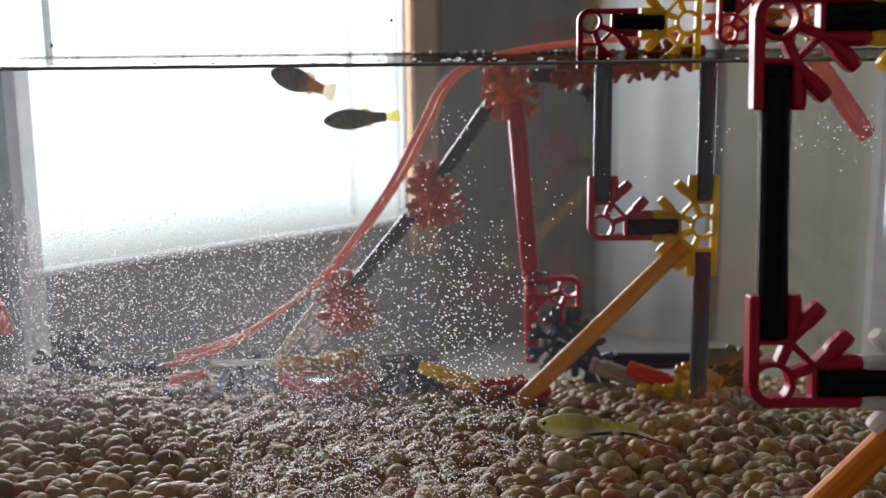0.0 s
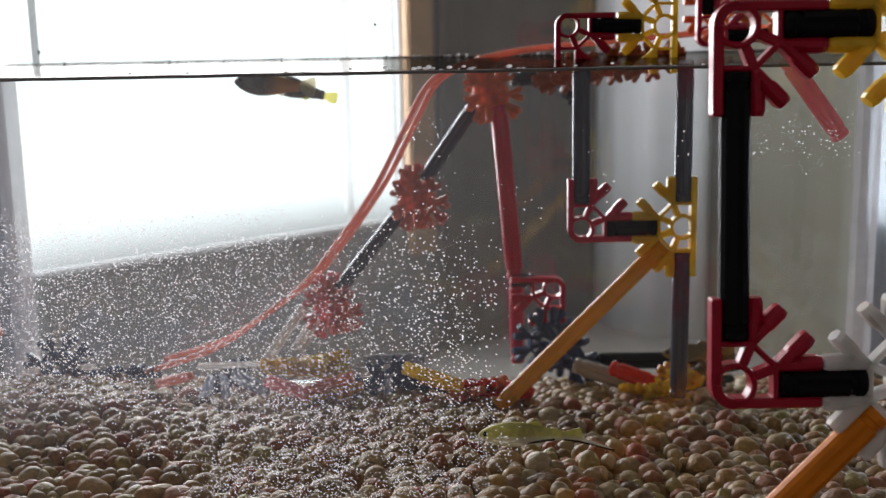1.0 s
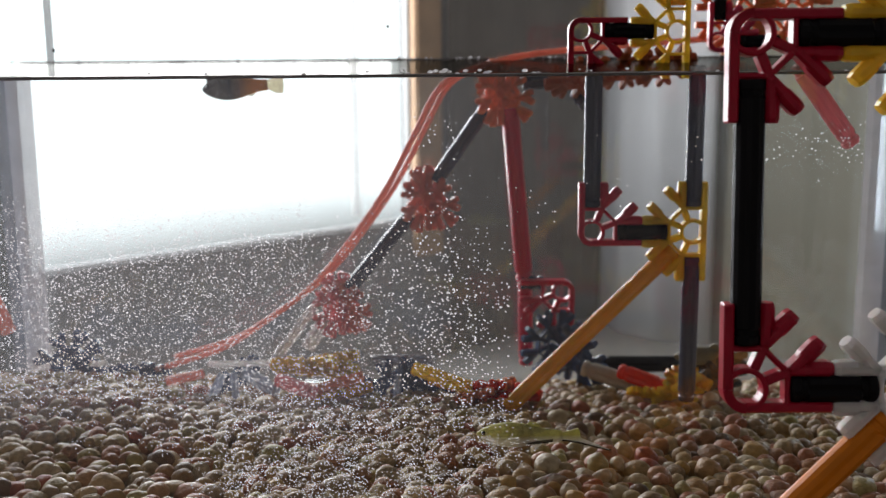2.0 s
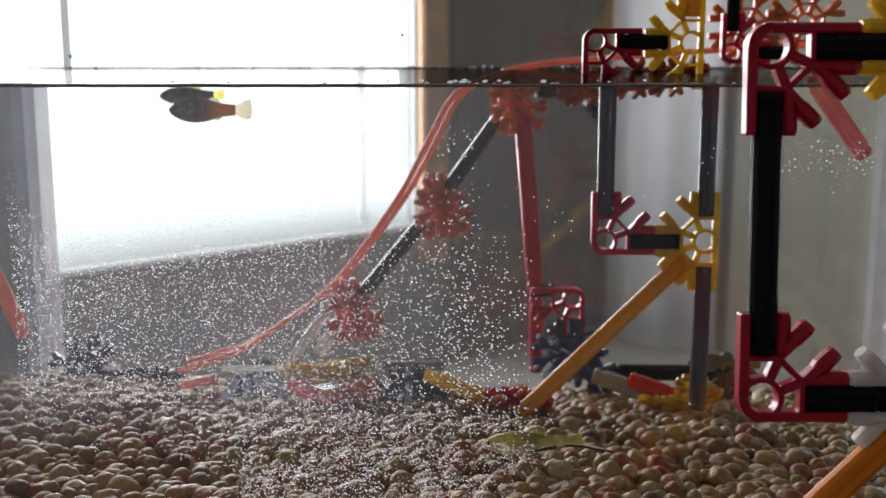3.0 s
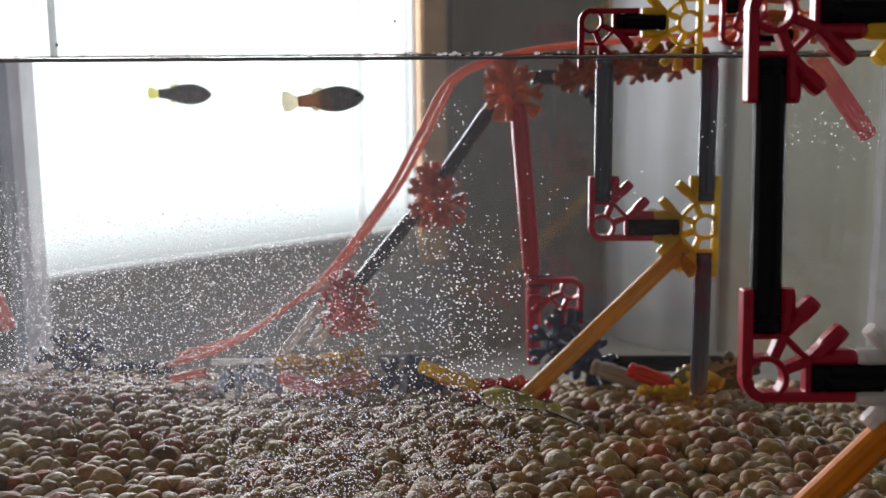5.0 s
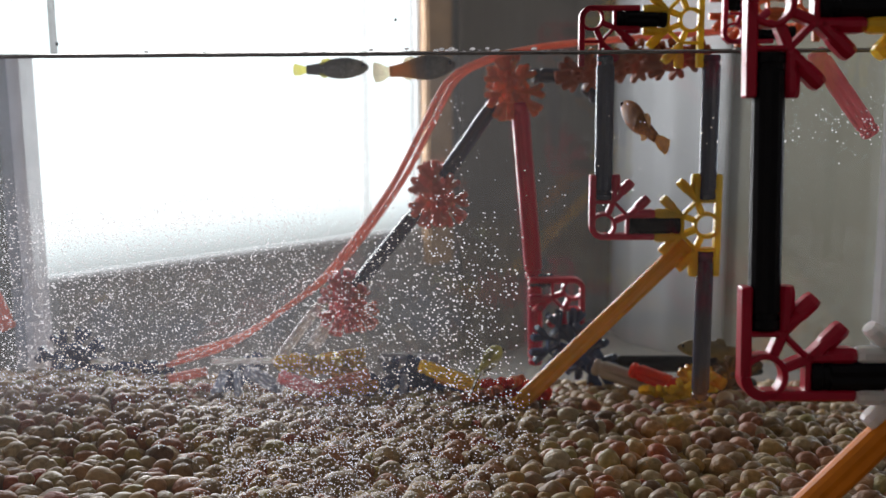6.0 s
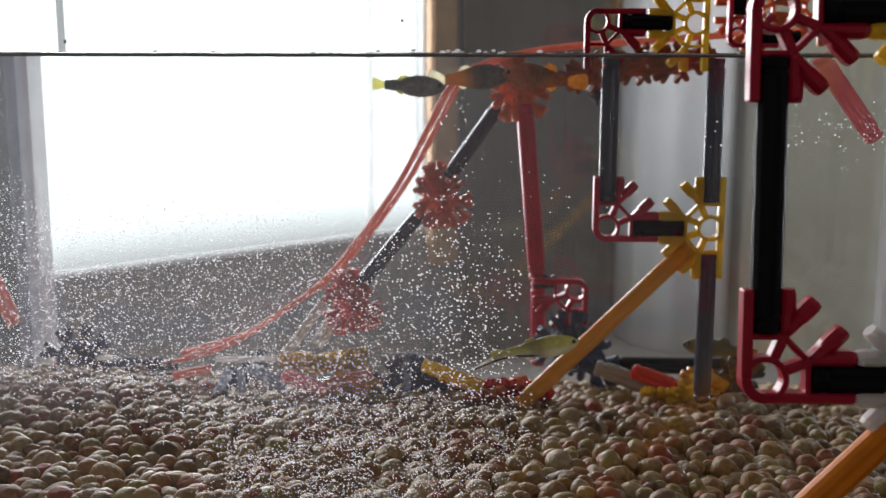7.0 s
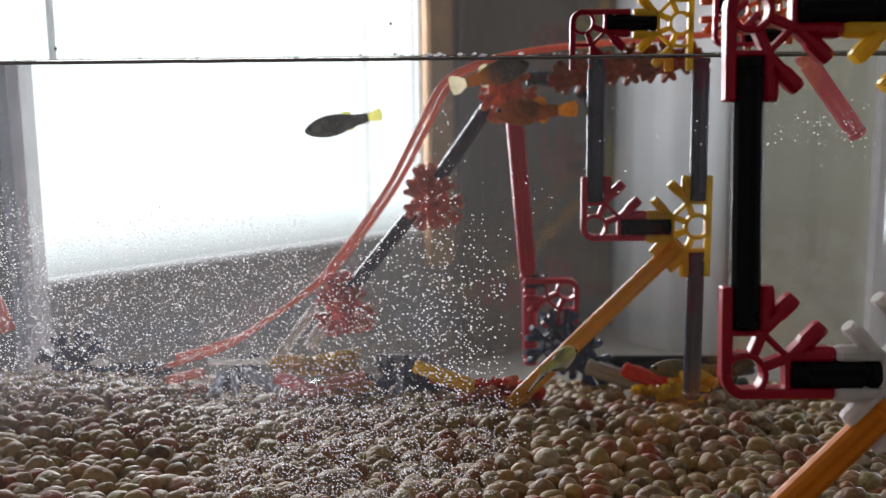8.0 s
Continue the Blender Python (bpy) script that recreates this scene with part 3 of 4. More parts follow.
# ---- the toy structures ----
def near_frame():
    y = 0.2489
    x, z, c, g = 0.0581, 0.1850, 0.075, 0.0375
    th = thing("toy_tower", (x + g, y, TABLE), "red, black, white and amber toy rod tower before the tank", "construction toy")
    o = Vector((x + g, y, TABLE))
    P = lambda px_, pz_, dy=0.0: (Vector((px_, y + dy, pz_)) - o)
    connector(th, P(x, z), 0, 3, RED, label="dark red snap connector")
    connector(th, P(x, z + c), 270, 3, RED, label="dark red snap connector")
    rod(th, P(x, z), P(x, z + c), BLACK, gap=0.0095, label="black rod")
    rod(th, P(x, z), P(x + g, z), BLACK, gap=0.0095, label="short black rod")
    rod(th, P(x, z + c), P(x + g, z + c), BLACK, gap=0.0095, label="short black rod")
    connector(th, P(x + g, z), 0, 8, WHITE, label="white snap connector")
    connector(th, P(x + g, z + c), 90, 5, YELLOW, label="yellow snap connector")
    rod(th, P(x + g, z), P(x + g, z + c), BLACK, gap=0.0095, label="black rod")
    rod(th, P(x + g, z), P(x + g, z - c), BLACK, gap=0.0095, label="black rod")
    rod(th, P(x + g, z), P(x + g - c, z - c), DEEP_AMBER, gap=0.0095, label="amber rod")
    connector(th, P(x + g, z - c), 0, 8, WHITE, label="white snap connector")
    connector(th, P(x + g - c, z - c), 0, 8, RED, label="dark red snap connector")
    th.matrix_basis = pose(*o, -5, 0, 0)


near_frame()


def far_tower():
    y = 0.432
    x, z, c, g = 0.0465, 0.1885, 0.075, 0.0373
    o = Vector((x + g, y, 0.112))
    th = thing("toy_tower", o, "red, yellow and dark toy rod tower standing in the gravel", "construction toy")
    P = lambda px_, pz_, dy=0.0: (Vector((px_, y + dy, pz_)) - o)
    connector(th, P(x, z), 0, 3, PINKRED, label="red snap connector")
    connector(th, P(x + g, z), 90, 5, YELLOW, label="yellow snap connector")
    rod(th, P(x, z + 0.0095), P(x, LEVEL - 0.001), HAZED_BLACK, label="dark rod")
    rod(th, P(x + g, z + 0.0095), P(x + g, LEVEL - 0.001), HAZED_BLACK, label="dark rod")
    rod(th, P(x, z), P(x + g, z), BLACK, gap=0.0095, label="short black rod")
    rod(th, P(x + g, z), P(x + g, z - c), HAZED_BLACK, gap=0.0095, label="dark rod")
    rod(th, P(x + g, z), P(x + g - c, z - c), AMBER, gap=0.0095, label="amber rod")
    k = 0.9
    xt, zt = 0.0414, 0.2620
    connector(th, P(xt, zt), 270, 3, RED, k, label="red snap connector")
    connector(th, P(xt + 0.0345, zt - 0.0007), 90, 5, YELLOW, k, label="yellow snap connector")
    rod(th, P(xt, zt), P(xt + 0.0345, zt - 0.0007), BLACK, k, gap=0.0085, label="short black rod")
    rod(th, P(xt + 0.0345, zt + 0.0085), P(xt + 0.0345, zt + 0.06), AMBER, k, label="amber rod")


far_tower()


def rear_tower():
    y, k = 0.484, 0.86
    o = Vector((0.1026, y, 0.118))
    th = thing("toy_tower", o, "red and orange toy tower at the back of the tank", "construction toy")
    P = lambda px_, pz_, dy=0.0: (Vector((px_, y + dy, pz_)) - o)
    connector(th, P(0.1030, 0.2575), 0, 3, PINKRED, k, label="red snap connector")
    rod(th, P(0.1030, 0.266), P(0.1030, 0.32), BLACK, k, label="black rod")
    connector(th, P(0.112, 0.268, 0.012), 0, 8, ORANGE, k, label="orange snap connector")
    connector(th, P(0.136, 0.270, 0.012), 0, 8, ORANGE, k, label="orange snap connector")
    rod(th, P(0.1030, 0.2575), P(0.136, 0.2575), BLACK, k, gap=0.0085)


rear_tower()


def coaster():
    """The orange track with its supports, at the back of the tank."""
    o = Vector((0.028, 0.518, 0.112))
    th = thing("toy_coaster_track", o, "orange toy coaster track on dark rods, half under water", "construction toy")
    V = lambda x, y, z: Vector((x, y, z)) - o
    line = [(-0.1404, 0.514, 0.1135), (-0.1105, 0.514, 0.1231), (-0.0895, 0.514, 0.1361), (-0.0687, 0.514, 0.1515), (-0.053, 0.514, 0.1694), (-0.035, 0.514, 0.1944), (-0.0223, 0.514, 0.2179), (-0.011, 0.514, 0.2384), (0.0025, 0.514, 0.2467), (0.0219, 0.514, 0.2518), (0.0461, 0.514, 0.2547), (0.0775, 0.514, 0.2568), (0.1208, 0.514, 0.2599), (0.16, 0.514, 0.2615)]
    for dy, dx in ((-0.008, 0.0), (0.012, 0.0035)):
        bm = bmesh.new()
        tube(bm, spline([V(x + dx, y + dy, z) for x, y, z in line]), 0.0013)
        part("rail", bm, SALMON, th, "orange flexible rail", smooth=True)
    hubs = [(0.0146, 0.520, 0.2362), (-0.0185, 0.520, 0.1890), (-0.0590, 0.520, 0.1400)]
    for i, h in enumerate(hubs):
        connector(th, V(*h), 0, 8, (ORANGE, SALMON, PINK)[i], 0.8, turn=(0, 0, 55), label="orange snap connector")
        connector(th, V(h[0] + 0.004, h[1] + 0.004, h[2] - 0.002), 22.5, 8, (ORANGE, SALMON, SALMON)[i], 0.75, turn=(20, 0, -35), label="orange snap connector")
    for a, b in zip(hubs, hubs[1:]):
        rod(th, V(*a), V(*b), HAZED_BLACK, gap=0.0095, label="dark rod")
    rod(th, V(*hubs[2]), V(-0.078, 0.515, 0.113), CLEAR, gap=0.009, label="pale rod")
    rod(th, V(-0.0690, 0.517, 0.140), V(-0.088, 0.51, 0.115), CLEAR, 0.7, label="pale rod")
    rod(th, V(0.0206, 0.524, 0.229), V(0.0275, 0.524, 0.150), PINKRED, 1.2, label="red rod")
    rod(th, V(0.0278, 0.524, 0.149), V(0.0284, 0.524, 0.110), PINKRED, label="red rod")
    rod(th, V(0.0255, 0.522, 0.1495), V(0.036, 0.522, 0.1495), HAZED_BLACK, label="dark rod")
    connector(th, V(0.0445, 0.518, 0.1465), 180, 3, PINKRED, 1.05, label="red snap connector")
    rod(th, V(0.026, 0.520, 0.2405), V(0.044, 0.520, 0.2405), HAZED_BLACK, label="dark rod")
    rod(th, V(0.049, 0.516, 0.236), V(0.053, 0.510, 0.231), HAZED_BLACK, label="dark rod")
    for x, z in ((0.048, 0.243), (0.068, 0.2465), (0.084, 0.2475)):
        connector(th, V(x, 0.500, z), 0, 8, BROWN, 0.75, turn=(55, 0, 15), label="orange snap connector")


coaster()


def loose_connector(at, mat, label, k=0.8, turn=(60, 0, 20)):
    th = thing("toy_connector", at, label, "construction toy", "loose toy pieces in the tank")
    connector(th, (0, 0, 0), 0, 8, mat, k, turn=turn)
    return th


def loose_rod(a, b, mat, label, k=1.0):
    a, b = Vector(a), Vector(b)
    th = thing("toy_rod", a, label, "construction toy", "loose toy pieces in the tank")
    rod(th, (0, 0, 0), b - a, mat, k, name="shaft")


loose_connector((-0.0640, 0.478, 0.1225), YELLOW, "yellow toy connector lying tilted on the heap", 1.0, (66, 4, 0))
loose_connector((-0.0640, 0.484, 0.1235), YELLOW, "yellow toy connector leaning on another one", 0.95, (74, -4, 22))
loose_connector((-0.0560, 0.466, 0.1150), AMBER, "amber toy connector half buried in gravel", 0.9, (76, -6, 20))
loose_connector((-0.1850, 0.520, 0.1130), BLUE, "dark blue toy connector standing in gravel", 0.85, (15, 0, 40))
loose_connector((-0.1720, 0.514, 0.1110), BLUE, "dark blue toy connector leaning in gravel", 0.8, (40, 10, -30))
loose_connector((-0.1490, 0.510, 0.1110), BLUE, "dark blue toy connector lying in gravel", 0.75, (60, 0, 10))
loose_connector((-0.1010, 0.492, 0.1135), BLUE, "dark blue toy connector behind a white rod", 0.7, (35, 0, 60))
loose_connector((-0.0325, 0.482, 0.1120), BLUE, "dark blue toy connector standing in gravel", 0.85, (25, 0, 30))
loose_connector((-0.0180, 0.490, 0.1100), BLUE, "dark blue toy connector leaning in gravel", 0.8, (50, 10, -20))
loose_connector((0.0402, 0.514, 0.1230), BLUE, "dark blue toy connector standing in gravel", 0.85, (10, 0, 20))
loose_connector((0.0500, 0.505, 0.1190), BLUE, "dark blue toy connector leaning in gravel", 0.85, (20, 20, -40))
loose_connector((0.0160, 0.450, 0.1210), SCARLET, "red-orange toy connector half buried in gravel", 0.75, (62, 8, 0))
loose_connector((0.0070, 0.449, 0.1215), ORANGE, "orange toy connector half buried in gravel", 0.7, (70, -10, 30))
loose_connector((0.0835, 0.446, 0.1205), YELLOW, "yellow toy connector half buried in gravel", 0.62, (25, 10, 30))
loose_connector((0.0745, 0.450, 0.1195), YELLOW, "yellow toy connector buried in gravel", 0.55, (65, 10, 0))
loose_connector((0.1020, 0.468, 0.1190), DARKGREEN, "dark green toy connector leaning in gravel", 0.85, (30, 0, 25))
loose_connector((0.0930, 0.474, 0.1180), AMBER, "amber toy connector behind a dark post", 0.5, (40, 0, -25))
# thinned to the lit upper side of a rod, the gleam put in as white
loose_rod((-0.1092, 0.476, 0.1250), (-0.0830, 0.476, 0.1253), WHITE, "thin white toy rod made as a rod's bright gleam", 0.38)
loose_rod((-0.1680, 0.500, 0.1183), (-0.1605, 0.500, 0.1183), WHITE, "short white toy rod lying in gravel", 0.38)
loose_rod((-0.1015, 0.468, 0.1230), (-0.1070, 0.462, 0.1110), PALEBLUE, "pale blue toy rod leaning into gravel", 0.6)
loose_rod((-0.0975, 0.470, 0.1225), (-0.0950, 0.462, 0.1120), PALEBLUE, "pale blue toy rod leaning into gravel", 0.5)
loose_rod((-0.0935, 0.472, 0.1225), (-0.0785, 0.466, 0.1160), PALEBLUE, "pale blue toy rod lying on gravel", 0.85)
loose_rod((-0.1265, 0.474, 0.1180), (-0.1110, 0.474, 0.1215), SALMON, "salmon toy rod lying on gravel", 0.6)
loose_rod((-0.0600, 0.452, 0.1215), (-0.0415, 0.454, 0.1262), ORANGE, "orange toy rod lying on gravel", 0.7)
loose_rod((-0.0415, 0.500, 0.1193), (-0.0145, 0.500, 0.1196), STEEL, "pale grey toy rod lying at the back", 0.7)
loose_rod((-0.0290, 0.478, 0.1190), (-0.0295, 0.474, 0.1100), PALEBLUE, "pale blue toy rod standing in gravel", 0.5)
loose_rod((-0.0750, 0.444, 0.1282), (-0.0592, 0.440, 0.1236), PINK, "short pink toy rod lying on gravel", 0.85)
loose_rod((-0.0215, 0.456, 0.1290), (0.0040, 0.450, 0.1215), YELLOW, "yellow toy rod lying on gravel", 0.85)
loose_rod((-0.0150, 0.458, 0.1240), (0.0060, 0.454, 0.1195), AMBER, "amber toy rod lying on gravel", 0.8)
loose_rod((0.0490, 0.474, 0.1235), (0.0720, 0.466, 0.1175), GREY, "pale grey toy rod lying on gravel", 1.1)
loose_rod((0.0630, 0.464, 0.1250), (0.0800, 0.454, 0.1210), SCARLET, "red toy rod lying on gravel")
loose_rod((0.0590, 0.500, 0.1172), (0.1180, 0.500, 0.1168), BLACK, "black toy rod lying at the back", 1.1)
loose_rod((0.0880, 0.452, 0.1275), (0.0960, 0.446, 0.1240), AMBER, "short amber toy rod lying on gravel", 0.8)


def pale_stone(at, r, squash):
    bm = bmesh.new()
    bmesh.ops.create_icosphere(bm, subdivisions=3, radius=r)
    for v in bm.verts:
        v.co *= 1 + 0.18 * noise.noise(v.co / r * 1.1 + Vector(at) * 90)
        v.co.z *= squash
    ob = part("pebble", bm, CREAM, smooth=True)
    ob.matrix_basis = pose(*at, 0, 12, 30)
    tagged(ob, "rounded cream pebble lying on the gravel", "pebble", "pale pebbles at the back")


pale_stone((0.0965, 0.446, 0.1190), 0.0032, 0.85)
pale_stone((0.1020, 0.444, 0.1172), 0.0020, 0.8)
# red rod in pink plastic; its hazed look is put into the colour
loose_rod((0.1110, 0.404, 0.2500), (0.1310, 0.404, 0.2230), PINK, "haze-paled red toy rod hanging under the water surface")

# rods added inside the tank for those mirrored in or beyond the side glass
loose_rod((-0.2012, 0.4650, 0.1739), (-0.1881, 0.4650, 0.1419), SALMON, "salmon red toy rod placed for one seen in the side glass")
loose_rod((-0.2063, 0.4600, 0.1189), (-0.1826, 0.4600, 0.1156), AMBER, "amber toy rod placed for one seen in the side glass")


def bubbles():
    """Tiny air bubbles clinging to the inside of the front."""
    rng = random.Random(7)
    tmp = bmesh.new()
    bmesh.ops.create_icosphere(tmp, subdivisions=1, radius=1.0)
    vs, fs = [v.co.copy() for v in tmp.verts], [[v.index for v in f.verts] for f in tmp.faces]
    tmp.free()
    verts, faces = [], []

    def add(x, z, r):
        base = len(verts)
        lean, long = rng.gauss(-0.35, 0.5), rng.uniform(1.0, 1.45)
        c, s = math.cos(lean), math.sin(lean)
        verts.extend([(x + (v.x * long * c - v.z * 0.85 * s) * r, FRONT + 0.0008 + v.y * r, z + (v.x * long * s + v.z * 0.85 * c) * r) for v in vs])
        faces.extend([[base + i for i in f] for f in fs])

    def density(x, z):
        """How thickly the bubbles cling, 0 to 1."""
        right = 0.016 - 0.16 * max(0.0, z - 0.168)
        d = max(0.0, min(1.0, (0.224 - z) / 0.018)) * (0.62 if z > 0.205 else 0.5)
        if x > -0.04:
            d *= 0.85 if z < 0.185 else max(0.10, 0.85 - (z - 0.185) / 0.05)
        if z < 0.168 and x > -0.085:
            d = max(d, 0.55 + 0.45 * min(1.0, (0.168 - z) / 0.012))
        if z < 0.1575 and x < -0.074:
            d *= max(0.0, min(1.0, (z - 0.1515) / 0.006)) * 0.8
        if z < 0.160:
            d *= max(0.15, min(1.0, 0.75 + 1.4 * noise.noise((x * 110, z * 140, 6))))
        if x < -0.065 and z < 0.168:
            d *= 0.36
        if x < -0.104:
            d *= max(0.0, min(1.0, (z - 0.159) / 0.006))
        if x > -0.022 and z > 0.166:
            d *= 0.8
        d *= max(0.0, min(1.0, (right + 0.010 * noise.noise((z * 120, 0, 9)) - x) / 0.016))
        return d * (0.95 + 0.3 * noise.noise((x * 45, z * 45, 4)))

    count = 0
    while count < 43000:
        x, z = rng.uniform(-0.122, 0.024), rng.uniform(0.131, 0.224)
        if rng.random() < density(x, z) * (0.8 + 0.3 * noise.noise((x * 90, z * 90, 2))):
            add(x, z, rng.uniform(0.00013, 0.00022) * (1.2 if x > -0.022 and z > 0.166 else 0.88 if z < 0.16 else 1.0))
        count += 1
    for cx, cz, sx, sz, n in ((-0.006, 0.215, 0.009, 0.012, 46), (0.004, 0.192, 0.008, 0.016, 60), (-0.008, 0.236, 0.006, 0.004, 22), (-0.017, 0.222, 0.008, 0.008, 26), (0.090, 0.2335, 0.008, 0.006, 60), (0.047, 0.232, 0.016, 0.006, 26), (0.035, 0.222, 0.006, 0.008, 10), (0.018, 0.215, 0.006, 0.008, 12), (0.074, 0.231, 0.006, 0.006, 14)):
        for _ in range(n):
            add(rng.gauss(cx, sx * 0.6), min(0.2485, rng.gauss(cz, sz * 0.6)), rng.uniform(0.000135, 0.00026))
    # the finest bubbles, specks added on the left to work as a milky haze
    speck = [(1, 0, 0), (-1, 0, 0), (0, 1, 0), (0, -1, 0), (0, 0, 1), (0, 0, -1)]
    sides = [(0, 2, 4), (2, 1, 4), (1, 3, 4), (3, 0, 4), (2, 0, 5), (1, 2, 5), (3, 1, 5), (0, 3, 5)]
    count = 0
    while count < 26000:
        x, z = rng.uniform(-0.122, 0.040), rng.uniform(0.142, 0.247)
        thin = max(0.0, min(1.0, (0.005 - x) / 0.06)) * max(0.25, min(1.0, (0.250 - z) / 0.035))
        if z < 0.168:
            thin *= 0.35 if x > -0.07 else 0.0
        if rng.random() < thin:
            r = rng.uniform(0.00006, 0.00012)
            base = len(verts)
            verts.extend([(x + a * r, FRONT + 0.0008 + b * r, z + c * r) for a, b, c in speck])
            faces.extend([[base + i for i in f] for f in sides])
        count += 1
    me = bpy.data.meshes.new("bubbles")
    me.from_pydata(verts, [], faces)
    me.materials.append(BUBBLE)
    me.polygons.foreach_set("use_smooth", [True] * len(me.polygons))
    me.update()
    ob = new("bubble_film", me)
    ob.parent = TANK
    ob.matrix_parent_inverse = TANK.matrix_basis.inverted()
    ob.visible_shadow = False
    tagged(ob, "tiny white air bubbles clinging to the glass", kind="stuff")


bubbles()


# ---- the fish ----
STEMS = {}


def fish(name, label, length, height, body_mat, tail_mat, tail=(0.22, 0.16), fin=0.12, width=0.6, sword=False):
    """A fish that swims along +x, with its middle at the origin."""
    th = thing(name, (0, 0, 0), label, "fish", "fish in the tank")
    L, H = length, height
    body_len = L * (1 - tail[0])
    prof = [(0.0, 0.03), (0.02, 0.22), (0.08, 0.50), (0.18, 0.78), (0.32, 0.97), (0.42, 1.0), (0.52, 0.95), (0.60, 0.86), (0.70, 0.70), (0.82, 0.54), (0.93, 0.46), (1.0, 0.44)]
    n, joint = 14, 0.56

    def hull(rows_, x0):
        b = bmesh.new()
        loops = []
        for u, h in rows_:
            x = L / 2 - u * body_len - x0
            w = width * h * (1 - 0.55 * u)
            loops.append([b.verts.new((x, math.cos(a) * w * H / 2, math.sin(a) * h * H / 2 + (0.04 * H if math.sin(a) > 0 else -0.03 * H) * h)) for a in (math.tau * i / n for i in range(n))])
        for p, q in zip(loops, loops[1:]):
            for i in range(n):
                b.faces.new((p[i], p[(i + 1) % n], q[(i + 1) % n], q[i]))
        b.faces.new(loops[0])
        b.faces.new(loops[-1][::-1])
        return b

    pivot = L / 2 - joint * body_len
    bm = hull([r for r in prof if r[0] <= 0.60] + [(0.66, 0.55), (0.68, 0.2)], 0)
    stem = part("tail_stem", hull([(0.46, 0.2), (0.48, 0.7), (0.52, 0.93)] + [r for r in prof if r[0] >= 0.60], pivot), body_mat, th, smooth=True)
    stem.location = (pivot, 0, 0)
    STEMS[th.name] = (stem, pivot)
    body = part("body", bm, body_mat, th, smooth=True)

    def flat(pts, mat, nm, parent=th, thick=0.0004):
        b = bmesh.new()
        back = pivot if parent is stem else 0.0
        a0 = [b.verts.new((x - back, -thick / 2, z)) for x, z in pts]
        a1 = [b.verts.new((x - back, thick / 2, z)) for x, z in pts]
        for i in range(len(pts)):
            j = (i + 1) % len(pts)
            b.faces.new((a0[i], a0[j], a1[j], a1[i]))
        b.faces.new(a0[::-1])
        b.faces.new(a1)
        return part(nm, b, mat, parent)

    xb = L / 2 - body_len
    t = tail[1] * L
    flat([(xb + 0.02 * L, 0.13 * H), (xb - 0.10 * L, t * 0.42), (-L / 2 + 0.02 * L, t * 0.52), (-L / 2, t * 0.25), (-L / 2 - 0.005 * L, -t * 0.1), (-L / 2 + 0.015 * L, -t * 0.42), (xb - 0.10 * L, -t * 0.42), (xb + 0.02 * L, -0.13 * H)], tail_mat, "tail_fin", stem)
    low = 0.5 if sword else 1.0
    flat([(0.08 * L, 0.30 * H), (-0.02 * L, 0.46 * H + fin * L * 0.55 * low), (-0.10 * L, 0.42 * H + fin * L * 0.45 * low), (-0.15 * L, 0.20 * H)], tail_mat, "dorsal_fin", body)
    flat([(0.0, -0.30 * H), (-0.08 * L, -0.40 * H - fin * L * 0.40), (-0.13 * L, -0.34 * H - fin * L * 0.2), (-0.15 * L, -0.18 * H)], tail_mat, "anal_fin", body)
    if sword:
        flat([(xb + 0.06 * L, -0.12 * H), (-L / 2 + 0.03 * L, -0.05 * L), (-L / 2 - 0.30 * L, -0.135 * L), (-L / 2 - 0.30 * L, -0.148 * L), (-L / 2 + 0.02 * L, -0.072 * L), (xb + 0.04 * L, -0.20 * H)], EYE, "tail_ray", stem, 0.0006)
        flat([(xb + 0.02 * L, -0.02 * H), (-L / 2 + 0.02 * L, -0.01 * L), (-L / 2 - 0.28 * L, -0.130 * L), (-L / 2 + 0.03 * L, -0.052 * L)], tail_mat, "sword_fin", stem)
        flat([(0.02 * L, -0.30 * H), (-0.06 * L, -0.22 * H), (-0.24 * L, -0.12 * H), (-0.24 * L, -0.17 * H), (-0.06 * L, -0.29 * H)], EYE, "side_stripe", body, width * H * 0.70)
    for s in (-1, 1):
        b = bmesh.new()
        bmesh.ops.create_uvsphere(b, u_segments=10, v_segments=6, radius=0.06 * H + 0.0003, matrix=Matrix.Translation((L / 2 - 0.085 * body_len, s * width * H * 0.21, 0.10 * H)))
        part("eye", b, EYE, body, "glossy dark eye", smooth=True)
    return th


FISH = {
    "dark_platy": fish("fish", "slender dark grey-green fish with a yellow tail", 0.0305, 0.0080, FISH_DARK, FISH_TAILY, (0.18, 0.17), 0.03),
    "orange_tail_platy": fish("fish", "dark fish with an orange rear and pale tail", 0.0320, 0.0092, FISH_TWO, FISH_TAILW, (0.20, 0.26), 0.04),
    "orange_swordtail": fish("fish", "orange-brown fish with yellow-orange fins", 0.0320, 0.0094, FISH_ORANGE, FISH_TAILO, (0.24, 0.20), 0.08),
    "pale_goby": fish("fish", "slender pale olive fish with a dark-edged sword tail", 0.0310, 0.0072, FISH_PALE, FISH_PALE, (0.17, 0.15), 0.10, 0.85, True),
    "brown_goby": fish("fish", "slender brown olive fish near the gravel", 0.0300, 0.0072, FISH_BROWN, FISH_BROWN, (0.22, 0.12), 0.1, 0.7),
}

